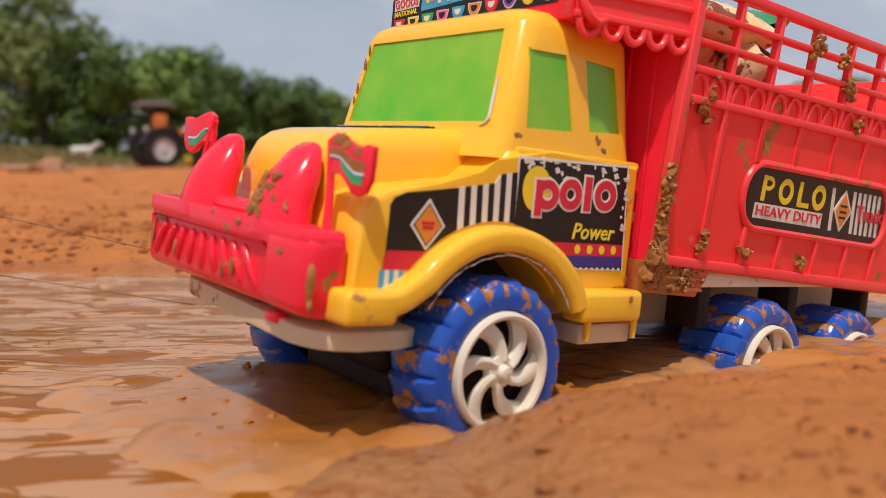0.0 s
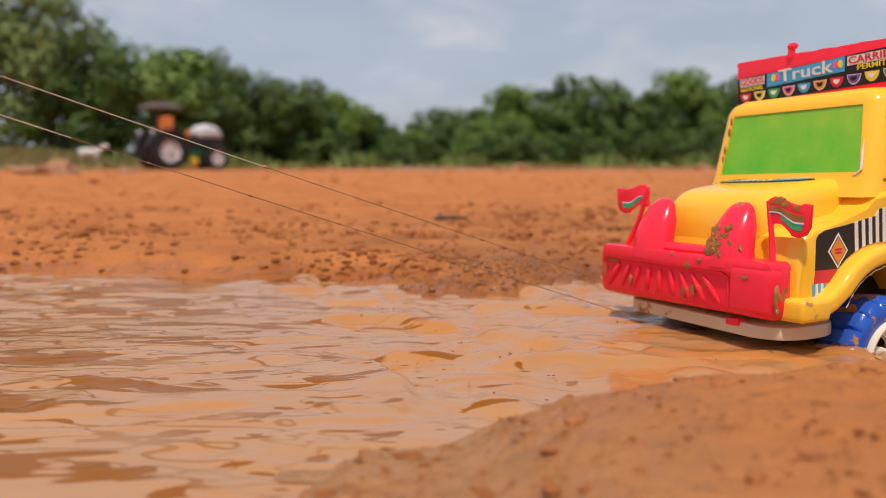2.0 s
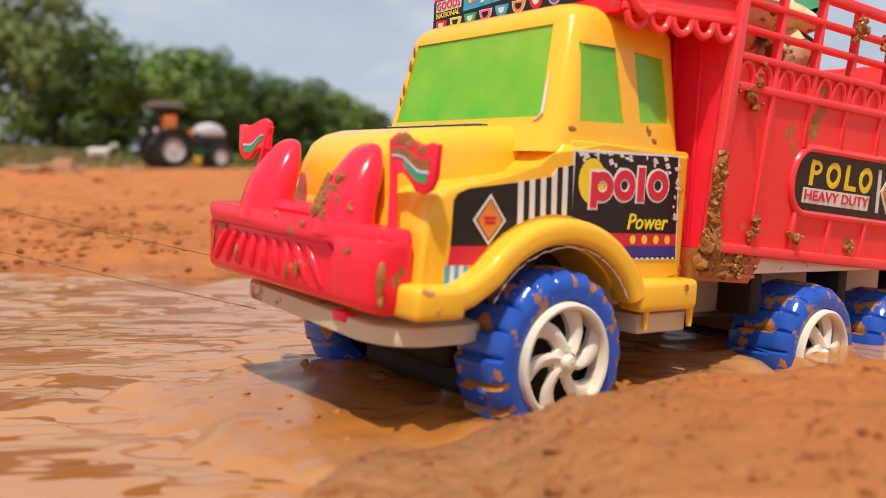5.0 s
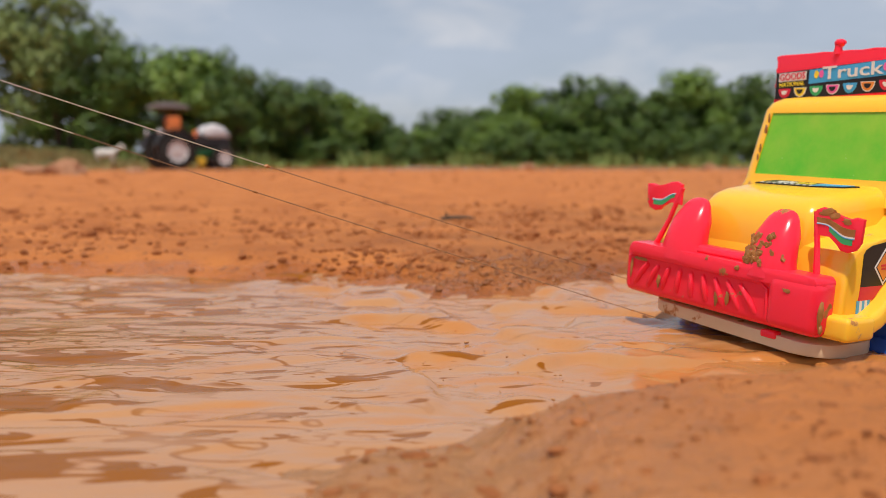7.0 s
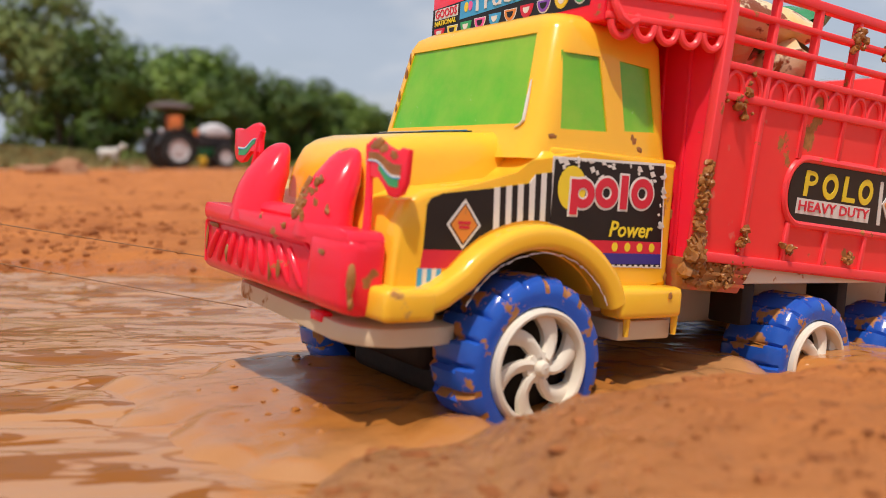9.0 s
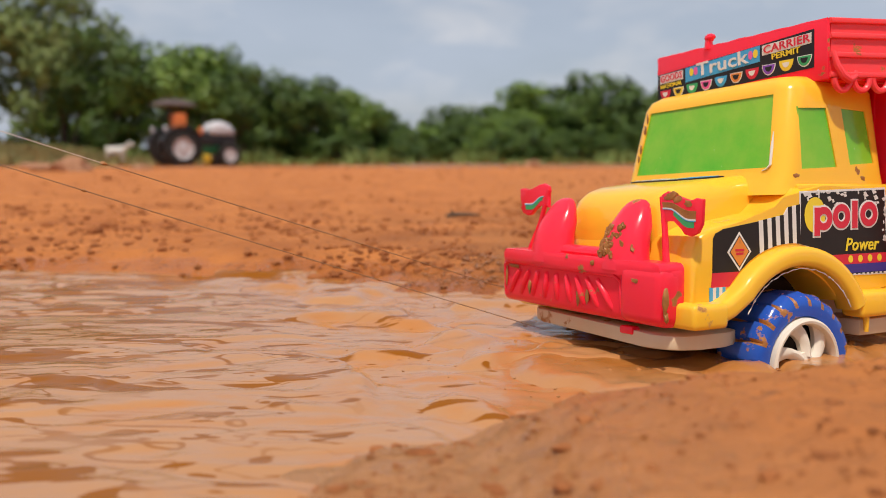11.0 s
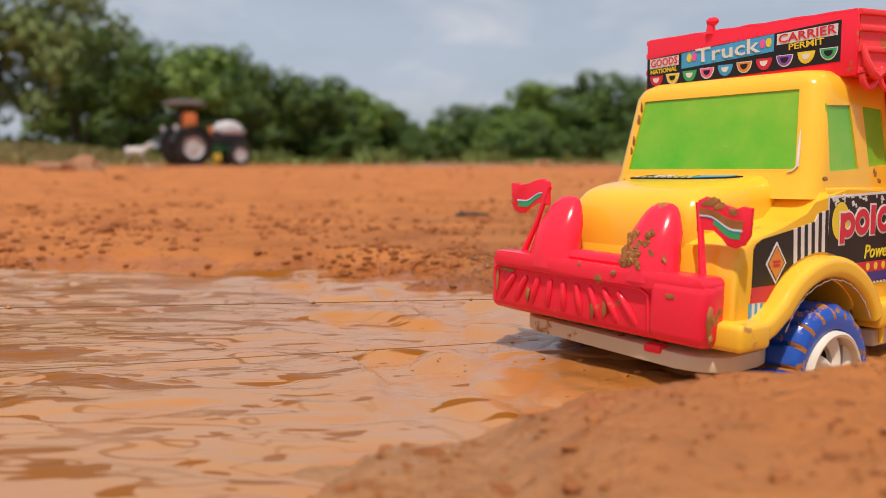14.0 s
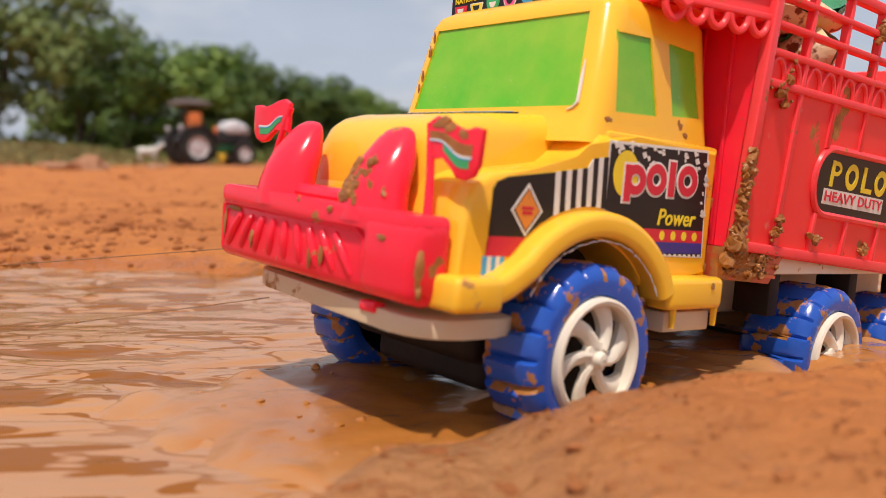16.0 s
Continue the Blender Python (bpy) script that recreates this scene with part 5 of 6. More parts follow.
# ---- undergrowth ----
def build_undergrowth():
    rnd = random.Random(21)
    vs, fs = [], []
    for i in range(9000):
        x = rnd.uniform(-40, 45)
        y = (44 if x < -2 else 52) + rnd.uniform(-5, 6)
        hgt = rnd.uniform(0.15, 0.6) * (1.6 if noise.noise(Vector((x * 0.35, 0, 0))) > 0.1 else 0.7)
        a = rnd.uniform(0, 3.14)
        dx, dy = math.cos(a) * 0.16, math.sin(a) * 0.16
        z = ground_z(x, y) - 0.05
        lx, ly = rnd.uniform(-0.3, 0.3), rnd.uniform(-0.3, 0.3)
        k = len(vs)
        vs += [(x - dx, y - dy, z), (x + dx, y + dy, z), (x + dx * 0.8 + lx * 0.6, y + dy + ly, z + hgt * 0.6), (x + lx, y + ly, z + hgt)]
        fs.append((k, k + 1, k + 2, k + 3))
    me = bpy.data.meshes.new("undergrowth")
    me.from_pydata(vs, [], fs)
    me.materials.append(GRASS)
    return tagged(new("undergrowth", me), "rough green grass and low bushes below the trees", "undergrowth", kind="stuff")


build_undergrowth()


def build_bank_grass():
    rnd = random.Random(23)
    vs, fs = [], []
    for i in range(7000):
        x, y = rnd.uniform(-26, -11.5), rnd.uniform(27, 42)
        if rnd.random() > smooth(-11.0, -15.0, x + 0.1 * (36 - y)):
            continue
        hgt, a = rnd.uniform(0.08, 0.32), rnd.uniform(0, 3.14)
        dx, dy = math.cos(a) * 0.09, math.sin(a) * 0.09
        z = ground_z(x, y) - 0.02
        lx, ly = rnd.uniform(-0.12, 0.12), rnd.uniform(-0.12, 0.12)
        k = len(vs)
        vs += [(x - dx, y - dy, z), (x + dx, y + dy, z), (x + dx * 0.8 + lx * 0.6, y + dy + ly, z + hgt * 0.6), (x + lx, y + ly, z + hgt)]
        fs.append((k, k + 1, k + 2, k + 3))
    me = bpy.data.meshes.new("bank_grass")
    me.from_pydata(vs, [], fs)
    me.materials.append(DRY_GRASS)
    return tagged(new("bank_grass", me), "sparse dry grass on a low earth bank", "grass", kind="stuff")


build_bank_grass()


# ---- clods ----
def scatter(name, label, spots, sub, material, category):
    """Many lumps of earth in one object; spots: x, y, z, r, flatness."""
    bm = bmesh.new()
    bmesh.ops.create_icosphere(bm, subdivisions=sub, radius=1.0)
    base = np.array([v.co[:] for v in bm.verts])
    faces = np.array([[v.index for v in f.verts] for f in bm.faces])
    bm.free()
    rs = np.random.RandomState(7)
    V, F = [], []
    for i, (x, y, z, r, fl) in enumerate(spots):
        k = 1 + rs.uniform(-0.28, 0.28, (len(base), 1))
        q = base * k * r * np.array([rs.uniform(0.8, 1.5), rs.uniform(0.8, 1.3), fl])
        V.append(q + np.array([x, y, z]))
        F.append(faces + i * len(base))
    me = bpy.data.meshes.new(name)
    me.from_pydata(np.concatenate(V).tolist(), [], np.concatenate(F).tolist())
    me.materials.append(material)
    if sub > 1:
        me.shade_smooth()
    return tagged(new(name, me), label, category, kind="stuff")


def build_clods():
    rnd = random.Random(17)
    spots = []
    for i in range(9500):
        y = 0.9 + 11 * rnd.random() ** 2.4
        x = rnd.uniform(-0.72, 0.72) * (y + 0.2)
        if noise.noise(Vector((x * 2.6, y * 2.6, 4))) < 0.05 and rnd.random() < 0.85:
            continue
        if y > 2.2 and rnd.random() < 0.72:
            continue
        r = (0.001 + 0.0030 * rnd.random() ** 1.8) * (1 + 0.42 * y) * (2.0 if rnd.random() < 0.06 else 1)
        spots.append((x, y, ground_z(x, y) + r * 0.2, r, rnd.uniform(0.5, 0.9)))
    for i in range(2300):
        y = 0.93 + 1.2 * rnd.random() ** 1.6
        x = rnd.uniform(-0.62, 0.62) * (y + 0.1)
        if noise.noise(Vector((x * 5, y * 5, 9))) < -0.05:
            continue
        r = (0.0006 + 0.0034 * rnd.random() ** 3.0) * (1 + 0.3 * y)
        spots.append((x, y, ground_z(x, y) + r * 0.25, r, rnd.uniform(0.5, 0.9)))
    for i in range(1300):
        y = rnd.uniform(0.16, 0.36)
        x = rnd.uniform(-0.05, 0.32)
        z = ground_z(x, y)
        if z > 0.004:
            r = rnd.uniform(0.0004, 0.0015) * (2.5 if rnd.random() < 0.12 else 1)
            spots.append((x, y, z, r, rnd.uniform(0.35, 0.6)))
    for i in range(160):
        y = rnd.uniform(0.5, 1.0)
        x = rnd.uniform(-0.25, 0.2)
        z = ground_z(x, y)
        if z > 0.004:
            r = rnd.uniform(0.001, 0.003)
            spots.append((x, y, z + r * 0.2, r, 0.6))
    scatter("soil_clods", "crumbs and clods of red earth strewn over the field", spots, 1, CLOD, "soil clods")


build_clods()


def build_wet_pebbles():
    """Soaked grit where the far shore juts into the puddle."""
    rnd = random.Random(29)
    spots = []
    for i in range(900):
        x, y = rnd.gauss(0.05, 0.07), rnd.gauss(0.87, 0.055)
        r = rnd.uniform(0.0006, 0.0017) * (1.8 if rnd.random() < 0.1 else 1)
        z = ground_z(x, y)
        if z > 0.001:
            spots.append((x, y, z + r * 0.25, r, rnd.uniform(0.5, 0.8)))
    scatter("wet_pebbles", "wet shiny grit and mud crumbs at the puddle's edge", spots, 2, WET_GRIT, "pebbles")


build_wet_pebbles()


def build_mud_beads():
    """Bubbles and wet crumbs that ride on the churned water."""
    rnd = random.Random(37)
    spots = []
    for i in range(230):
        y = rnd.uniform(0.42, 0.85)
        x = 0.12 - 0.45 * (y - 0.4) + rnd.gauss(0.0, 0.07)
        if noise.noise(Vector((x * 11, y * 13, 2))) < 0.0:
            continue
        r = rnd.uniform(0.0003, 0.0008) * (1.7 if rnd.random() < 0.12 else 1)
        spots.append((x, y, water_z(x, y) + r * 0.2, r, rnd.uniform(0.5, 0.8)))
    scatter("mud_beads", "wet beads and bubbles on the churned muddy water", spots, 2, FOAM, "mud beads")


build_mud_beads()


# ---- stones, twig ----
def build_rock(x, y, r, seed, squash, label):
    ob = part("rock", blob_bm((0, 0, 0), r, seed, 0.55, 3, squash), ROCK)
    ob.matrix_basis = pose(x, y, ground_z(x, y) + r * squash[2] * 0.25, 0, 0, seed * 40)
    return tagged(ob, label, "rock", "loose rocks on the field")


for x, y, r, seed, squash in ((-3.30, 7.4, 0.125, 1, (1.2, 0.9, 0.75)), (-3.75, 7.8, 0.09, 2, (1.4, 0.9, 0.5)), (-3.0, 8.2, 0.08, 3, (1.5, 1, 0.5)), (-5.2, 10.5, 0.10, 4, (1.5, 1, 0.5)), (-4.3, 9.6, 0.07, 5, (1.3, 1, 0.6)), (1.45, 15.0, 0.13, 6, (1.2, 1, 0.8)), (1.15, 15.2, 0.08, 9, (1.3, 1, 0.6)), (4.8, 15.5, 0.13, 7, (1.2, 1, 0.7)), (-1.75, 14.0, 0.07, 8, (1.4, 1, 0.5)), (0.2, 13.0, 0.05, 10, (1.4, 1, 0.5))):
    build_rock(x, y, r, seed, squash, "rough reddish stone lying on the field")


def build_twig():
    twig = part("twig", tube_bm([(-0.028, 0, 0), (-0.01, 0.004, 0.002), (0.012, 0.001, 0.003), (0.034, 0.005, 0.001)], [0.0035, 0.0042, 0.003, 0.0018], 8), BARK)
    part("stub", tube_bm([(-0.014, 0.003, 0.002), (-0.02, -0.004, 0.012)], [0.0028, 0.0015], 6), BARK, twig)
    twig.matrix_basis = pose(0.02, 1.54, ground_z(0.02, 1.54) + 0.003, 0, 0, 4)
    tagged(twig, "short dark broken twig on red soil", "twig")


build_twig()


# ---- tractor ----
T_DARK = surface("dark_tractor_paint", (0.015, 0.014, 0.016), (0.035, 0.03, 0.03), 3, 0.45, 0.001, 20)
T_GREEN = surface("green_tractor_paint", (0.02, 0.14, 0.05), (0.03, 0.2, 0.07), 3, 0.4, 0.001, 20)
T_SILVER = surface("bare_sheet_cover", (0.75, 0.75, 0.77), (0.5, 0.5, 0.53), 4, 0.4, 0.004, 9)
T_RUBBER = surface("tractor_rubber", (0.012, 0.012, 0.012), (0.03, 0.024, 0.02), 4, 0.8, 0.004, 20)
T_GREY = surface("grey_wheel_disc", (0.62, 0.58, 0.58), (0.45, 0.42, 0.42), 5, 0.6, 0.003, 15)
T_ORANGE = surface("orange_tractor_paint", (0.72, 0.20, 0.05), (0.62, 0.16, 0.04), 4, 0.5, 0.001, 20)
T_CANOPY = surface("brown_canopy_sheet", (0.07, 0.05, 0.045), (0.12, 0.09, 0.08), 3, 0.7, 0.002, 12)
T_YELLOW = surface("yellow_tractor_paint", (0.75, 0.48, 0.04), (0.65, 0.4, 0.04), 4, 0.5, 0.001, 20)


def tractor_wheel(parent, x, y, r, w, s):
    n = 48
    wheel = new("wheel")
    wheel.parent = parent
    wheel.matrix_basis = pose(x, y, r)

    def lathe(profile):
        bm = bmesh.new()
        rows = [[bm.verts.new((q * math.sin(2 * math.pi * i / n), v, q * math.cos(2 * math.pi * i / n))) for q, v in profile] for i in range(n)]
        for i in range(n):
            j = (i + 1) % n
            for k in range(len(profile) - 1):
                bm.faces.new((rows[i][k], rows[j][k], rows[j][k + 1], rows[i][k + 1]))
        return bm
    part("tyre", lathe([(r * 0.56, -w / 2), (r * 0.8, -w * 0.55), (r * 0.95, -w * 0.45), (r, -w * 0.3), (r, w * 0.3), (r * 0.95, w * 0.45), (r * 0.8, w * 0.55), (r * 0.56, w / 2)]), T_RUBBER, wheel)
    part("rim", lathe([(0.01, s * w * 0.5), (r * 0.25, s * w * 0.5), (r * 0.3, s * w * 0.38), (r * 0.5, s * w * 0.4), (r * 0.6, s * w * 0.54)]), T_GREY, wheel)
    for i in range(18):
        a = 2 * math.pi * i / 18
        lug = part("lug", box_bm((-0.03, -w * 0.5, -0.02), (0.03, w * 0.5, 0.03), 0.01), T_RUBBER, wheel)
        lug.matrix_basis = pose(0, 0, 0, 0, math.degrees(a), 0) @ pose(0, 0, r, 0, 0, 25)


def build_tractor():
    tr = new("tractor")
    part("bonnet", loft_bm([[Vector((x, u, v)) for u, v in rounded(-w, w, 0.72, top, 0.12, 5)] for x, w, top in ((0.15, 0.30, 1.22), (0.7, 0.30, 1.28), (1.25, 0.29, 1.24), (1.5, 0.27, 1.1), (1.55, 0.24, 0.98))]), T_DARK, tr)
    part("engine_cover", loft_bm([[Vector((x, u, v)) for u, v in rounded(-w, w, 1.1, top, 0.15, 5)] for x, w, top in ((0.45, 0.25, 1.32), (0.62, 0.36, 1.52), (0.95, 0.38, 1.60), (1.3, 0.36, 1.50), (1.52, 0.28, 1.30))]), T_SILVER, tr, "crumpled silver sheet over the bonnet")
    part("engine", box_bm((0.25, -0.22, 0.45), (1.15, 0.22, 0.78), 0.05), T_GREEN, tr)
    part("gearbox", box_bm((-0.7, -0.25, 0.5), (0.3, 0.25, 0.95), 0.06), T_DARK, tr)
    part("front_axle", box_bm((1.0, -0.55, 0.36), (1.2, 0.55, 0.5), 0.04), T_DARK, tr)
    part("side_tank", box_bm((0.25, -0.42, 0.10), (0.55, -0.25, 0.42), 0.05), T_YELLOW, tr)
    for s in (-1, 1):
        tractor_wheel(tr, -0.62, 0.66 * s, 0.62, 0.38, s)
        tractor_wheel(tr, 1.12, 0.60 * s, 0.40, 0.24, s)
        path = [(0.72 * math.cos(radians(a)) - 0.62, 0.62 + 0.72 * math.sin(radians(a))) for a in range(15, 166, 15)]
        part("mudguard", ribbon(path, 0.03, 0.45 * s - 0.0 if s > 0 else -0.88, 0.88 if s > 0 else -0.45, 0.02), T_DARK, tr)
        part("rear_lamp", blob_bm((-1.15, 0.66 * s, 1.28), 0.10, 2, 0.1, 2, (0.6, 1, 1)), T_SILVER, tr)
    part("indicator", blob_bm((0.0, -0.86, 1.22), 0.13, 5, 0.1, 2, (0.7, 0.4, 1)), T_ORANGE, tr, "round orange lamp")
    part("seat", box_bm((-0.68, -0.24, 1.02), (-0.22, 0.24, 1.16), 0.05, 3), T_DARK, tr)
    part("seat_back", box_bm((-0.80, -0.62, 1.25), (-0.38, -0.1, 1.82), 0.06, 3), T_ORANGE, tr, "orange backrest panel")
    part("steering_column", tube_bm([(0.15, 0, 1.1), (-0.05, 0, 1.45)], 0.03), T_DARK, tr)
    part("steering_wheel", tube_bm([(-0.06 + 0.05 * math.cos(a), 0.2 * math.sin(a), 1.46 + 0.19 * math.cos(a)) for a in [2 * math.pi * k / 20 for k in range(21)]], 0.02), T_DARK, tr)
    for x, y in ((-0.95, 0.3), (-0.95, -0.3)):
        part("canopy_post", tube_bm([(x, y, 1.0), (x + 0.1, y, 2.15)], 0.025), T_DARK, tr)
    part("canopy", loft_bm([[Vector((x, y, z)) for x, y in rounded(-1.30 + k, 0.10 - k, -0.68 + k, 0.68 - k, 0.45 - k * 0.7, 6)] for z, k in ((2.08, 0.0), (2.11, 0.0), (2.20, 0.10), (2.28, 0.30), (2.31, 0.5))]), T_CANOPY, tr, "domed dark brown canopy sheet")
    part("exhaust", tube_bm([(0.55, 0.2, 1.2), (0.55, 0.2, 1.72)], 0.035), T_DARK, tr)
    tr.matrix_basis = pose(-9.12, 30.0, ground_z(-9.12, 30) - 0.02, 0, 0, 38)
    return tagged(tr, "parked dark farm tractor with a canopy and silver bonnet", "tractor")


build_tractor()


# ---- goat ----
GOAT_WHITE = surface("white_coat", (0.75, 0.72, 0.66), (0.6, 0.56, 0.5), 8, 0.9, 0.01, 40)
GOAT_DARK = surface("goat_hoof", (0.05, 0.04, 0.035), (0.1, 0.08, 0.07), 20, 0.8)


def build_goat():
    g = new("goat")
    part("body", loft_bm([[Vector((x, w * math.cos(a), z + h * math.sin(a))) for a in [2 * math.pi * k / 14 for k in range(14)]] for x, w, h, z in ((-0.46, 0.04, 0.05, 0.52), (-0.42, 0.12, 0.14, 0.5), (-0.2, 0.17, 0.18, 0.48), (0.1, 0.17, 0.18, 0.48), (0.3, 0.14, 0.17, 0.5), (0.42, 0.08, 0.1, 0.54))]), GOAT_WHITE, g)
    part("neck", tube_bm([(0.34, 0, 0.55), (0.5, 0, 0.68), (0.58, 0, 0.74)], [0.12, 0.09, 0.075], 10), GOAT_WHITE, g)
    part("head", loft_bm([[Vector((x, w * math.cos(a), z + h * math.sin(a))) for a in [2 * math.pi * k / 12 for k in range(12)]] for x, w, h, z in ((0.54, 0.05, 0.06, 0.79), (0.6, 0.07, 0.085, 0.78), (0.7, 0.055, 0.065, 0.74), (0.79, 0.035, 0.04, 0.70))]), GOAT_WHITE, g)
    for s in (-1, 1):
        part("ear", loft_bm([[Vector((0.57 + 0.03 * math.cos(a), s * y, z + 0.014 * math.sin(a))) for a in [2 * math.pi * k / 8 for k in range(8)]] for y, z in ((0.05, 0.82), (0.1, 0.79), (0.15, 0.74))]), GOAT_WHITE, g)
        for x in (-0.34, 0.28):
            leg = part("leg", tube_bm([(x, 0.1 * s, 0.45), (x - 0.02, 0.1 * s, 0.24), (x, 0.1 * s, 0.05)], [0.07, 0.035, 0.028], 8), GOAT_WHITE, g)
            part("hoof", box_bm((x - 0.03, 0.1 * s - 0.03, 0), (x + 0.04, 0.1 * s + 0.03, 0.055), 0.01), GOAT_DARK, leg)
    part("tail", tube_bm([(-0.45, 0, 0.56), (-0.53, 0, 0.6)], [0.03, 0.012]), GOAT_WHITE, g)
    return tagged(g, "white goat grazing at the field's edge", "goat")


GOAT = build_goat()


# ---- packets in the load bed ----
FOIL_Y = surface("yellow_foil", (0.82, 0.48, 0.06), (0.85, 0.78, 0.62), 30, 0.28, 0.002, 60, spot=(0.25, 0.06, 0.02), spot_scale=70, spot_at=0.55)
FOIL_G = surface("green_foil", (0.02, 0.22, 0.07), (0.03, 0.3, 0.1), 30, 0.25, 0.002, 60)
FOIL_W = surface("white_foil", (0.75, 0.72, 0.68), (0.5, 0.35, 0.2), 30, 0.25, 0.002, 60)


def build_packets():
    for x, y, z, tilt, mat, text in ((-0.155, 0.045, 0.175, 20, FOIL_Y, "crumpled yellow and brown foil packet in the load bed"), (-0.195, 0.015, 0.190, -25, FOIL_Y, "crumpled yellow and brown foil packet in the load bed"), (-0.215, 0.055, 0.172, 35, FOIL_Y, "crumpled yellow and brown foil packet in the load bed"), (-0.19, -0.04, 0.178, 10, FOIL_G, "crumpled green foil packet in the load bed"),
                                     (-0.165, 0.030, 0.199, 12, FOIL_W, "crumpled white and brown foil packet in the load bed"), (-0.200, 0.050, 0.199, -8, FOIL_Y, "crumpled yellow and brown foil packet in the load bed"), (-0.232, 0.045, 0.200, 24, FOIL_G, "crumpled green foil packet in the load bed"), (-0.250, 0.010, 0.196, -20, FOIL_W, "crumpled white and brown foil packet in the load bed")):
        bm = bmesh.new()
        bmesh.ops.create_grid(bm, x_segments=14, y_segments=18, size=1.0)
        top = list(bm.verts)
        for v in top:
            u, w = v.co.x, v.co.y
            puff = (1 - u ** 4) * (1 - w ** 4)
            v.co = Vector((u * 0.024, w * 0.036, 0.012 * puff + 0.004 * noise.noise(Vector((u * 3 + x * 90, w * 3, y * 50)))))
        geom = bmesh.ops.duplicate(bm, geom=list(bm.faces))
        for v in [g for g in geom["geom"] if isinstance(g, bmesh.types.BMVert)]:
            v.co.z = -v.co.z * 0.9 - 0.0006
        ob = part("packet", bm, mat, TRUCK)
        ob.matrix_basis = pose(x, y, z, tilt, -tilt / 2, 70 + tilt) if z > 0.195 else pose(x, y, z - 0.012, 60 + tilt, tilt, tilt * 2)
        tagged(ob, text)


build_packets()


# ---- churned water that travels with the lorry ----
def build_bow_wave():
    def h(x, y):
        ax, ay = max(abs(x + 0.01) - 0.135, 0), max(abs(y) - 0.068, 0)
        d = math.hypot(ax, ay)
        env = smooth(0.105, 0.0, d + 0.055 * noise.noise(Vector((x * 9, y * 9, 1))) + 0.02 * noise.noise(Vector((x * 30, y * 30, 5))))
        n = noise.noise(Vector((x * 22, y * 22, 3))) + 0.7 * noise.noise(Vector((x * 52, y * 52, 6))) + 0.35 * noise.noise(Vector((x * 115, y * 115, 9)))
        ring = math.exp(-((d - 0.03) / 0.02) ** 2)
        pile = 0.0
        for wx, wz, wy in WHEELS[:2]:
            for s in (-1, 1):
                q = math.hypot((x - wx - 0.006) / 0.060, (y - s * (wy - 0.012)) / 0.040)
                pile += (1.0 if s > 0 else 0.35) * (1.0 if wx > -0.1 else 0.4) * math.exp(-((q - 0.85) / 0.38) ** 2)
        return -0.035 * (1 - env) + env * (0.0006 + 0.0020 * ring * (0.7 + n) + 0.0013 * n + 0.0052 * min(1.2, pile) * (0.9 + 0.4 * n))
    me = grid_mesh(even(-0.34, 0.29, 0.0042), even(-0.25, 0.25, 0.0042), h)
    me.materials.append(FOAM)
    wave = tagged(new("bow_wave", me), "churned orange muddy water round the lorry's wheels", "water")
    rnd = random.Random(44)
    for wx, wz, wy in WHEELS[:2]:
        for s in (1, -1):
            for i in range(6):
                a, k = rnd.uniform(0, 6.28), rnd.uniform(0.9, 1.25)
                x, y = wx + 0.05 * k * math.cos(a), s * (wy - 0.012) + 0.034 * k * math.sin(a)
                part("splash", blob_bm((x, y, h(x, y) + 0.0006), rnd.uniform(0.0008, 0.0024), i + wx * 50, 0.6, 2, (1.3, 1.2, 0.8)), FOAM, wave)
    for i in range(12):
        x, y = 0.095 + rnd.uniform(-0.02, 0.03), rnd.uniform(-0.085, 0.08)
        part("splash", blob_bm((x, y, h(x, y)), rnd.uniform(0.0008, 0.002), i + 70, 0.6, 2, (1.4, 1.6, 0.8)), FOAM, wave)
    return wave


BOW_WAVE = build_bow_wave()


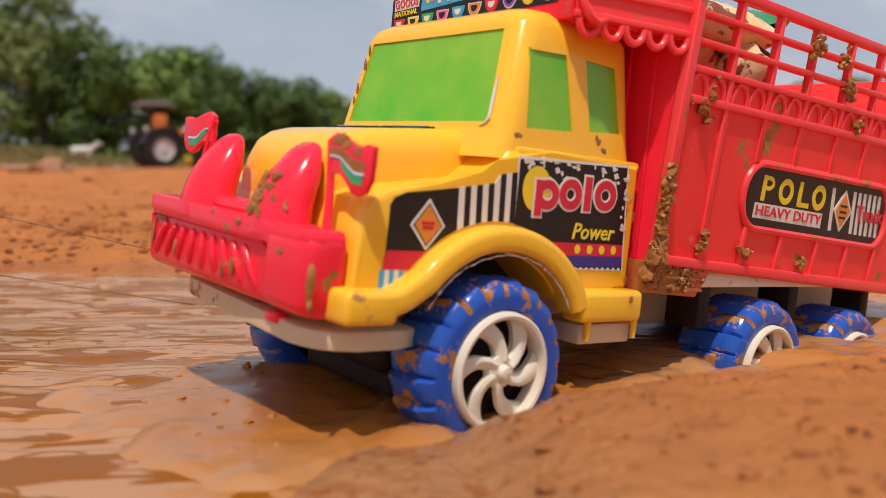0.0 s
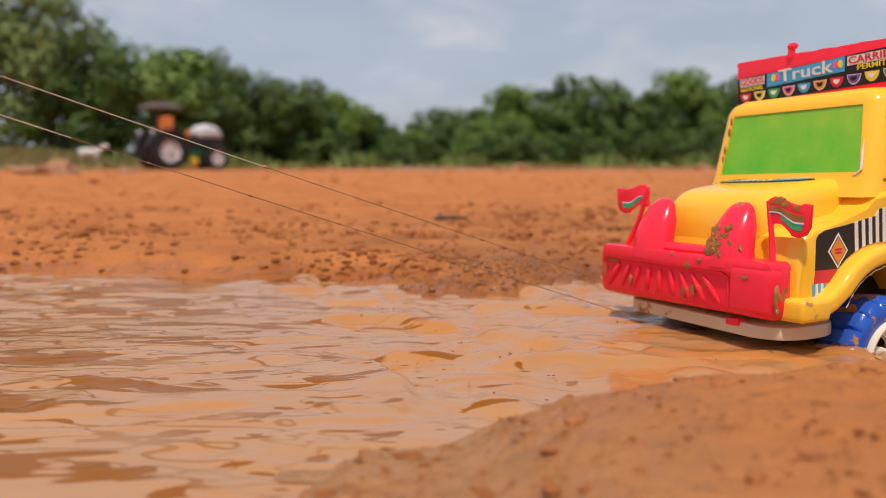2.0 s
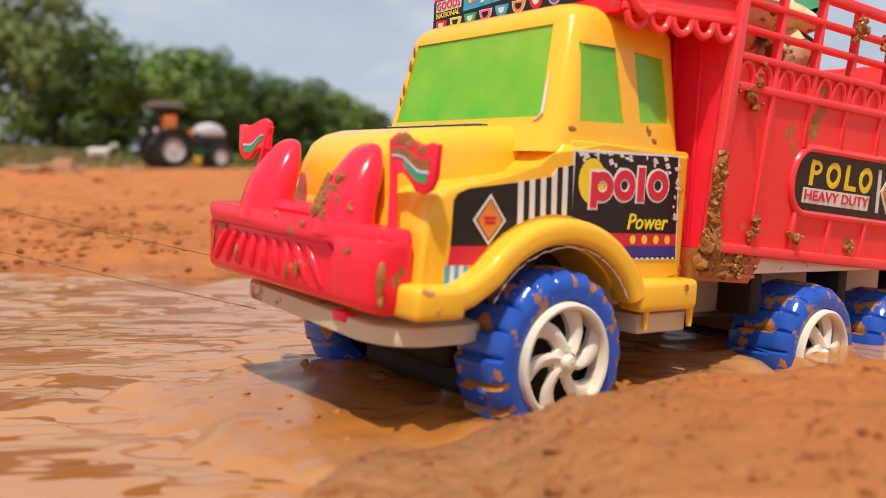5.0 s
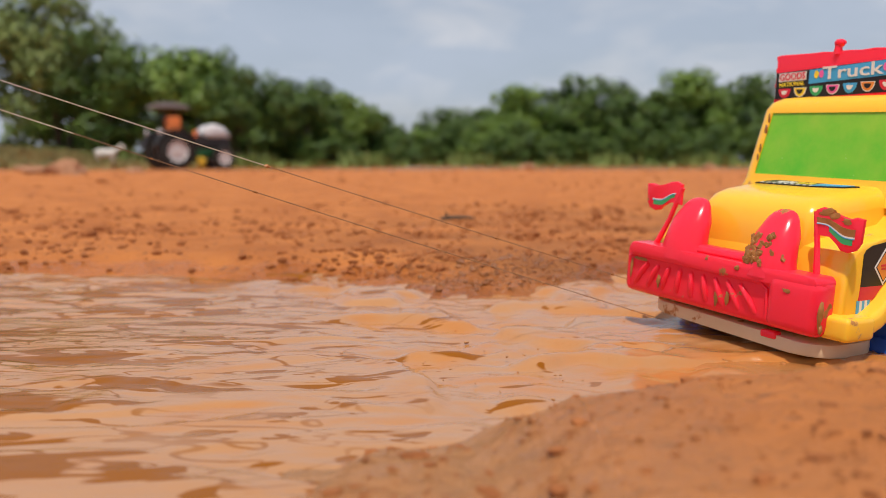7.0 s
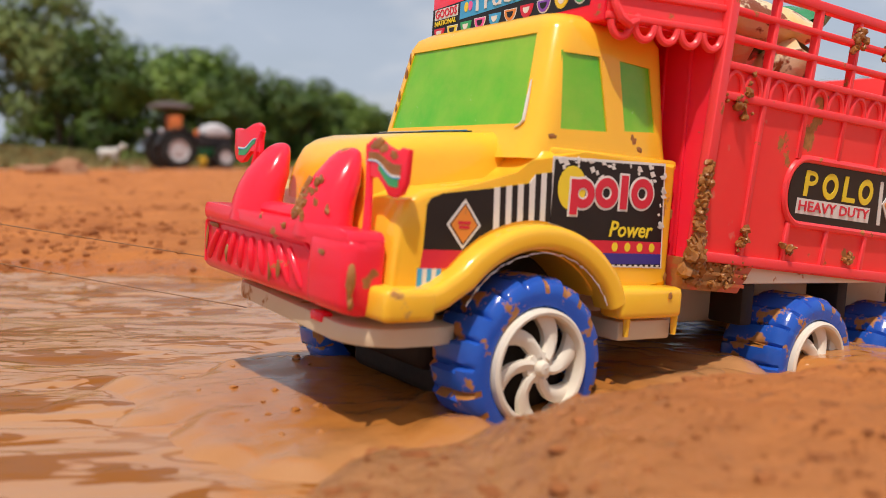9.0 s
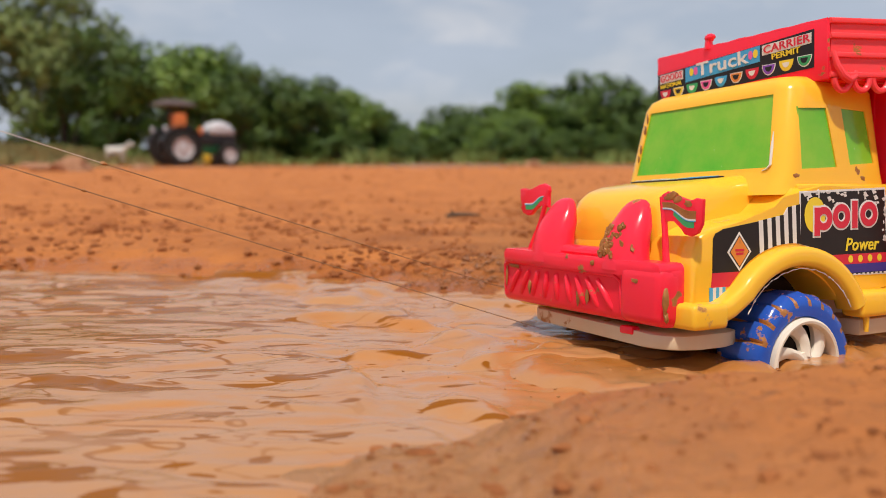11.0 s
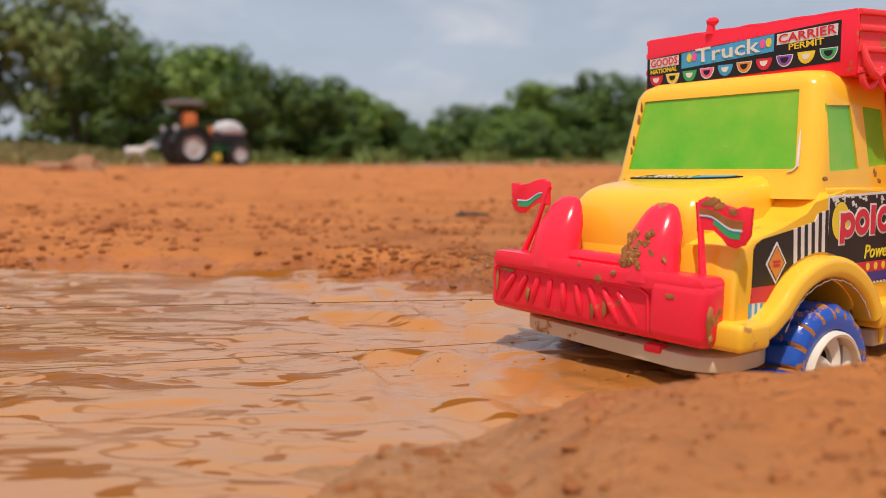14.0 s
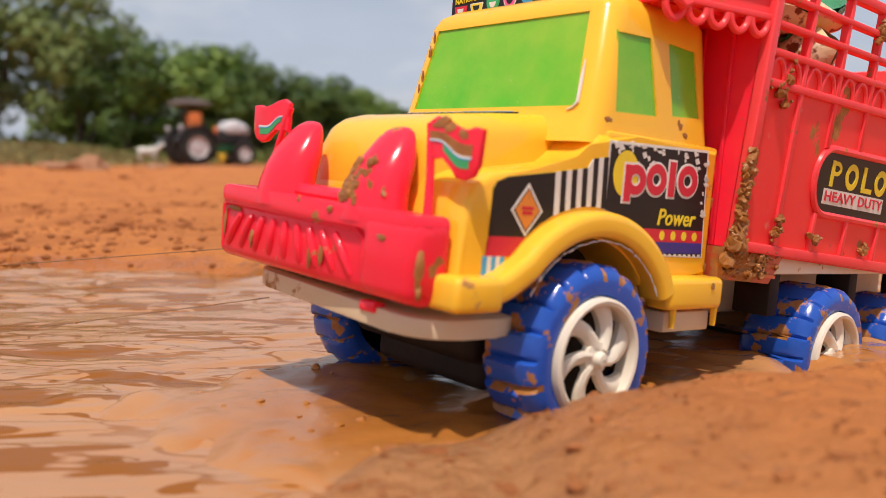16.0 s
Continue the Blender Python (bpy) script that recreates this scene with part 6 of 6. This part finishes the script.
# ---- movement ----
# seconds, place, heading, pitch, roll of the lorry
TRUCK_ROWS = [
    (0.0, -0.0236, 0.4636, 0.0314, -142.1, 5.2, -2.1),
    (0.5, -0.0030, 0.4813, 0.0226, -143.3, 2.3, -2.1),
    (1.0, 0.0790, 0.5482, 0.0095, -148.3, -0.0, 5.5),
    (1.5, 0.1932, 0.6061, 0.0006, -151.3, 0.0, 4.1),
    (2.0, 0.2627, 0.6388, 0.0011, -152.2, -0.4, 1.7),
    (2.5, 0.2683, 0.6152, 0.0076, -149.2, 2.5, -1.1),
    (3.0, 0.2269, 0.5797, 0.0118, -145.1, 4.3, -5.5),
    (3.2, 0.1944, 0.5532, 0.0119, -142.6, 3.7, -5.8),
    (3.7, 0.0750, 0.4890, 0.0200, -140.0, 3.0, 1.0),
    (4.2, 0.0000, 0.4580, 0.0350, -139.0, 4.5, -1.5),
    (4.8, -0.0020, 0.4630, 0.0340, -141.0, 4.0, -1.0),
    (5.3, 0.0240, 0.4870, 0.0280, -146.0, 2.4, 0.5),
    (5.5, 0.0508, 0.5099, 0.0221, -147.7, 1.6, 1.7),
    (6.0, 0.1606, 0.5822, 0.0048, -150.8, 0.6, 3.1),
    (6.5, 0.2510, 0.6186, -0.0011, -150.9, 0.7, 2.2),
    (7.0, 0.2697, 0.6184, -0.0016, -150.5, 0.8, -2.3),
    (7.5, 0.2342, 0.6001, 0.0090, -148.9, 3.2, -5.7),
    (8.0, 0.1568, 0.5422, 0.0071, -145.2, 3.8, -0.5),
    (8.2, 0.1137, 0.5355, 0.0086, -145.1, 3.0, 0.5),
    (8.7, 0.0300, 0.4920, 0.0220, -145.0, 4.0, 0.0),
    (9.2, -0.0180, 0.4720, 0.0320, -145.5, 4.5, -1.0),
    (9.7, -0.0120, 0.4860, 0.0300, -148.0, 4.0, 0.0),
    (10.0, 0.0080, 0.5080, 0.0250, -150.5, 3.0, 1.0),
    (10.3, 0.0453, 0.5414, 0.0175, -152.3, 1.9, 2.5),
    (10.5, 0.0913, 0.5755, 0.0099, -152.7, -0.3, 1.9),
    (11.0, 0.1728, 0.5881, 0.0007, -152.1, 0.8, 3.5),
    (11.5, 0.2470, 0.6290, -0.0004, -151.6, -0.8, 2.7),
    (12.0, 0.2620, 0.6323, -0.0059, -152.1, -1.8, -2.2),
    (12.5, 0.2476, 0.6084, -0.0061, -151.8, -0.5, -1.0),
    (13.0, 0.2386, 0.6105, -0.0062, -149.7, -1.5, -2.8),
    (13.5, 0.2026, 0.5793, 0.0009, -146.6, -0.0, -0.7),
    (14.0, 0.1565, 0.5490, 0.0027, -142.3, 0.6, 0.7),
    (14.5, 0.0760, 0.4940, 0.0219, -139.4, 2.8, 2.6),
    (15.0, 0.0170, 0.4724, 0.0301, -139.6, 3.4, -2.4),
    (15.5, 0.0007, 0.4563, 0.0374, -138.4, 4.3, -1.4),
    (16.0, 0.0015, 0.4552, 0.0369, -138.8, 4.9, -1.6),
]
# seconds, how far the loose front axle rides up in its slots
AXLE_PLAY = [(0.0, 0.0036), (0.5, 0.002), (1.0, -0.002), (1.5, -0.007), (3.2, -0.003), (4.2, 0.004), (5.5, 0.0042), (6.0, -0.003), (8.2, -0.001), (9.2, 0.004), (10.5, 0.0015), (11.0, 0.0), (14.0, 0.001), (14.5, 0.003), (16.0, 0.0042)]
# seconds, height at which each string crosses the far left of the view (tangent below the camera's axis)
HAUL_A = [(0, 383), (0.5, 420), (1.0, 482), (1.5, 270), (2.0, 132), (2.5, 112), (3.0, 165), (3.2, 185), (4.2, 420), (5.3, 340), (5.5, 315), (6.0, 240), (6.5, 150), (7.0, 140), (7.5, 178), (8.2, 335), (9.2, 400), (10.3, 270), (11.0, 230), (11.5, 365), (12.0, 462), (12.5, 466), (13.0, 457), (13.5, 554), (14.0, 545), (14.5, 533), (15.0, 490), (16.0, 470)]
HAUL_B = [(0, 487), (0.5, 520), (1.0, 532), (1.5, 600), (2.0, 201), (2.5, 185), (3.0, 250), (3.2, 270), (4.2, 520), (5.3, 410), (5.5, 392), (6.0, 291), (6.5, 205), (7.0, 192), (7.5, 242), (8.2, 400), (9.2, 470), (10.3, 345), (11.0, 290), (11.5, 286), (12.0, 286), (12.5, 300), (13.0, 512), (13.5, 658), (14.0, 657), (14.5, 654), (15.0, 620), (16.0, 588)]


def between(rows, t):
    """A smooth curve through the rows (monotone between its neighbours)."""
    n = len(rows)
    i = max(0, min(n - 2, sum(1 for r in rows if r[0] <= t) - 1))
    a, b = rows[i], rows[i + 1]
    h = b[0] - a[0]
    s = (t - a[0]) / h
    res = []
    for k in range(1, len(a)):
        def slope(j):
            if j == 0 or j == n - 1:
                return 0.0
            d0 = (rows[j][k] - rows[j - 1][k]) / (rows[j][0] - rows[j - 1][0])
            d1 = (rows[j + 1][k] - rows[j][k]) / (rows[j + 1][0] - rows[j][0])
            return 0.0 if d0 * d1 <= 0 else 2 * d0 * d1 / (d0 + d1)
        m0, m1 = slope(i) * h, slope(i + 1) * h
        res.append((2 * s ** 3 - 3 * s * s + 1) * a[k] + (s ** 3 - 2 * s * s + s) * m0 + (3 * s * s - 2 * s ** 3) * b[k] + (s ** 3 - s * s) * m1)
    return res


def truck_at(t):
    x, y, z, head, pitch, roll = between(TRUCK_ROWS, t)
    return pose(x, y, z, roll, -pitch, head)


def motions():
    times = [round(0.1 * i, 1) for i in range(161)]
    walk(TRUCK, [(t, truck_at(t)) for t in times])
    spin, angles, last = 0.0, [], None
    for t in times:
        m = truck_at(t)
        if last:
            fwd = m.to_3x3() @ Vector((1, 0, 0))
            spin += math.degrees((m.translation - last.translation).dot(fwd) / R_WHEEL)
        angles.append(spin)
        last = m
    for w, x, y, z, turn in TRUCK_WHEELS:
        walk(w, [(t, pose(x, y, z + (between(AXLE_PLAY, t)[0] if x == 0 else 0.0), 0, a, 0) @ pose(0, 0, 0, 0, 0, turn)) for t, a in zip(times, angles)])
    for string, rows, tie in zip(STRINGS, (HAUL_A, HAUL_B), (Vector((0.094, -0.079, 0.030)), Vector((0.091, -0.055, 0.006)))):
        keys = []
        for t in times:
            yaw, pitch = between(CAMERA_ROWS, t)
            cm = pose(0, 0, EYE_Z, 90 + pitch, 0, yaw)
            py = between(rows, t)[0]
            end = cm @ (Vector((-784 / 1500, (441 - py) / 1500, -1.0)) * 0.46)
            a = truck_at(t) @ tie
            end.z += SAG * math.sin(math.pi * min(1.0, (end - a).length / 1.3))
            d = (end - a).normalized()
            side = Vector((0, 0, 1)).cross(d).normalized()
            up = d.cross(side)
            m = Matrix((d, side, up)).transposed().to_4x4()
            m.translation = a
            keys.append((t, m))
        walk(string, keys)
    rows = []
    for t in times:
        m = truck_at(t)
        x, y, z, head, pitch, roll = between(TRUCK_ROWS, t)
        a, b = truck_at(max(0, t - 0.15)).translation, truck_at(min(16, t + 0.15)).translation
        swell = min(1.0, (b - a).length / 0.05)
        rows.append((t, pose(x, y, -0.0008 + 0.0018 * swell + 0.085 * max(0.0, z), 0, 0, head)))
    walk(BOW_WAVE, rows)
    # the goat ambles along the field's edge
    walk(GOAT, [(t, pose(x, 36, ground_z(x, 36), 0, 0, h)) for t, x, h in ((0, -14.72, 10), (1.5, -14.7, 8), (5.5, -14.42, 5), (7, -14.32, 0), (11, -14.15, -5), (12.5, -13.94, 0), (14.5, -13.7, 5), (16, -13.46, 5))])
    walk(water, [(0.0, pose(0, 0, 0.0)), (4.0, pose(-0.05, 0.004, 0.0)), (8.0, pose(-0.02, 0.0, 0.0)), (12.0, pose(-0.07, -0.004, 0.0)), (16.0, pose(-0.04, 0, 0.0))])


motions()
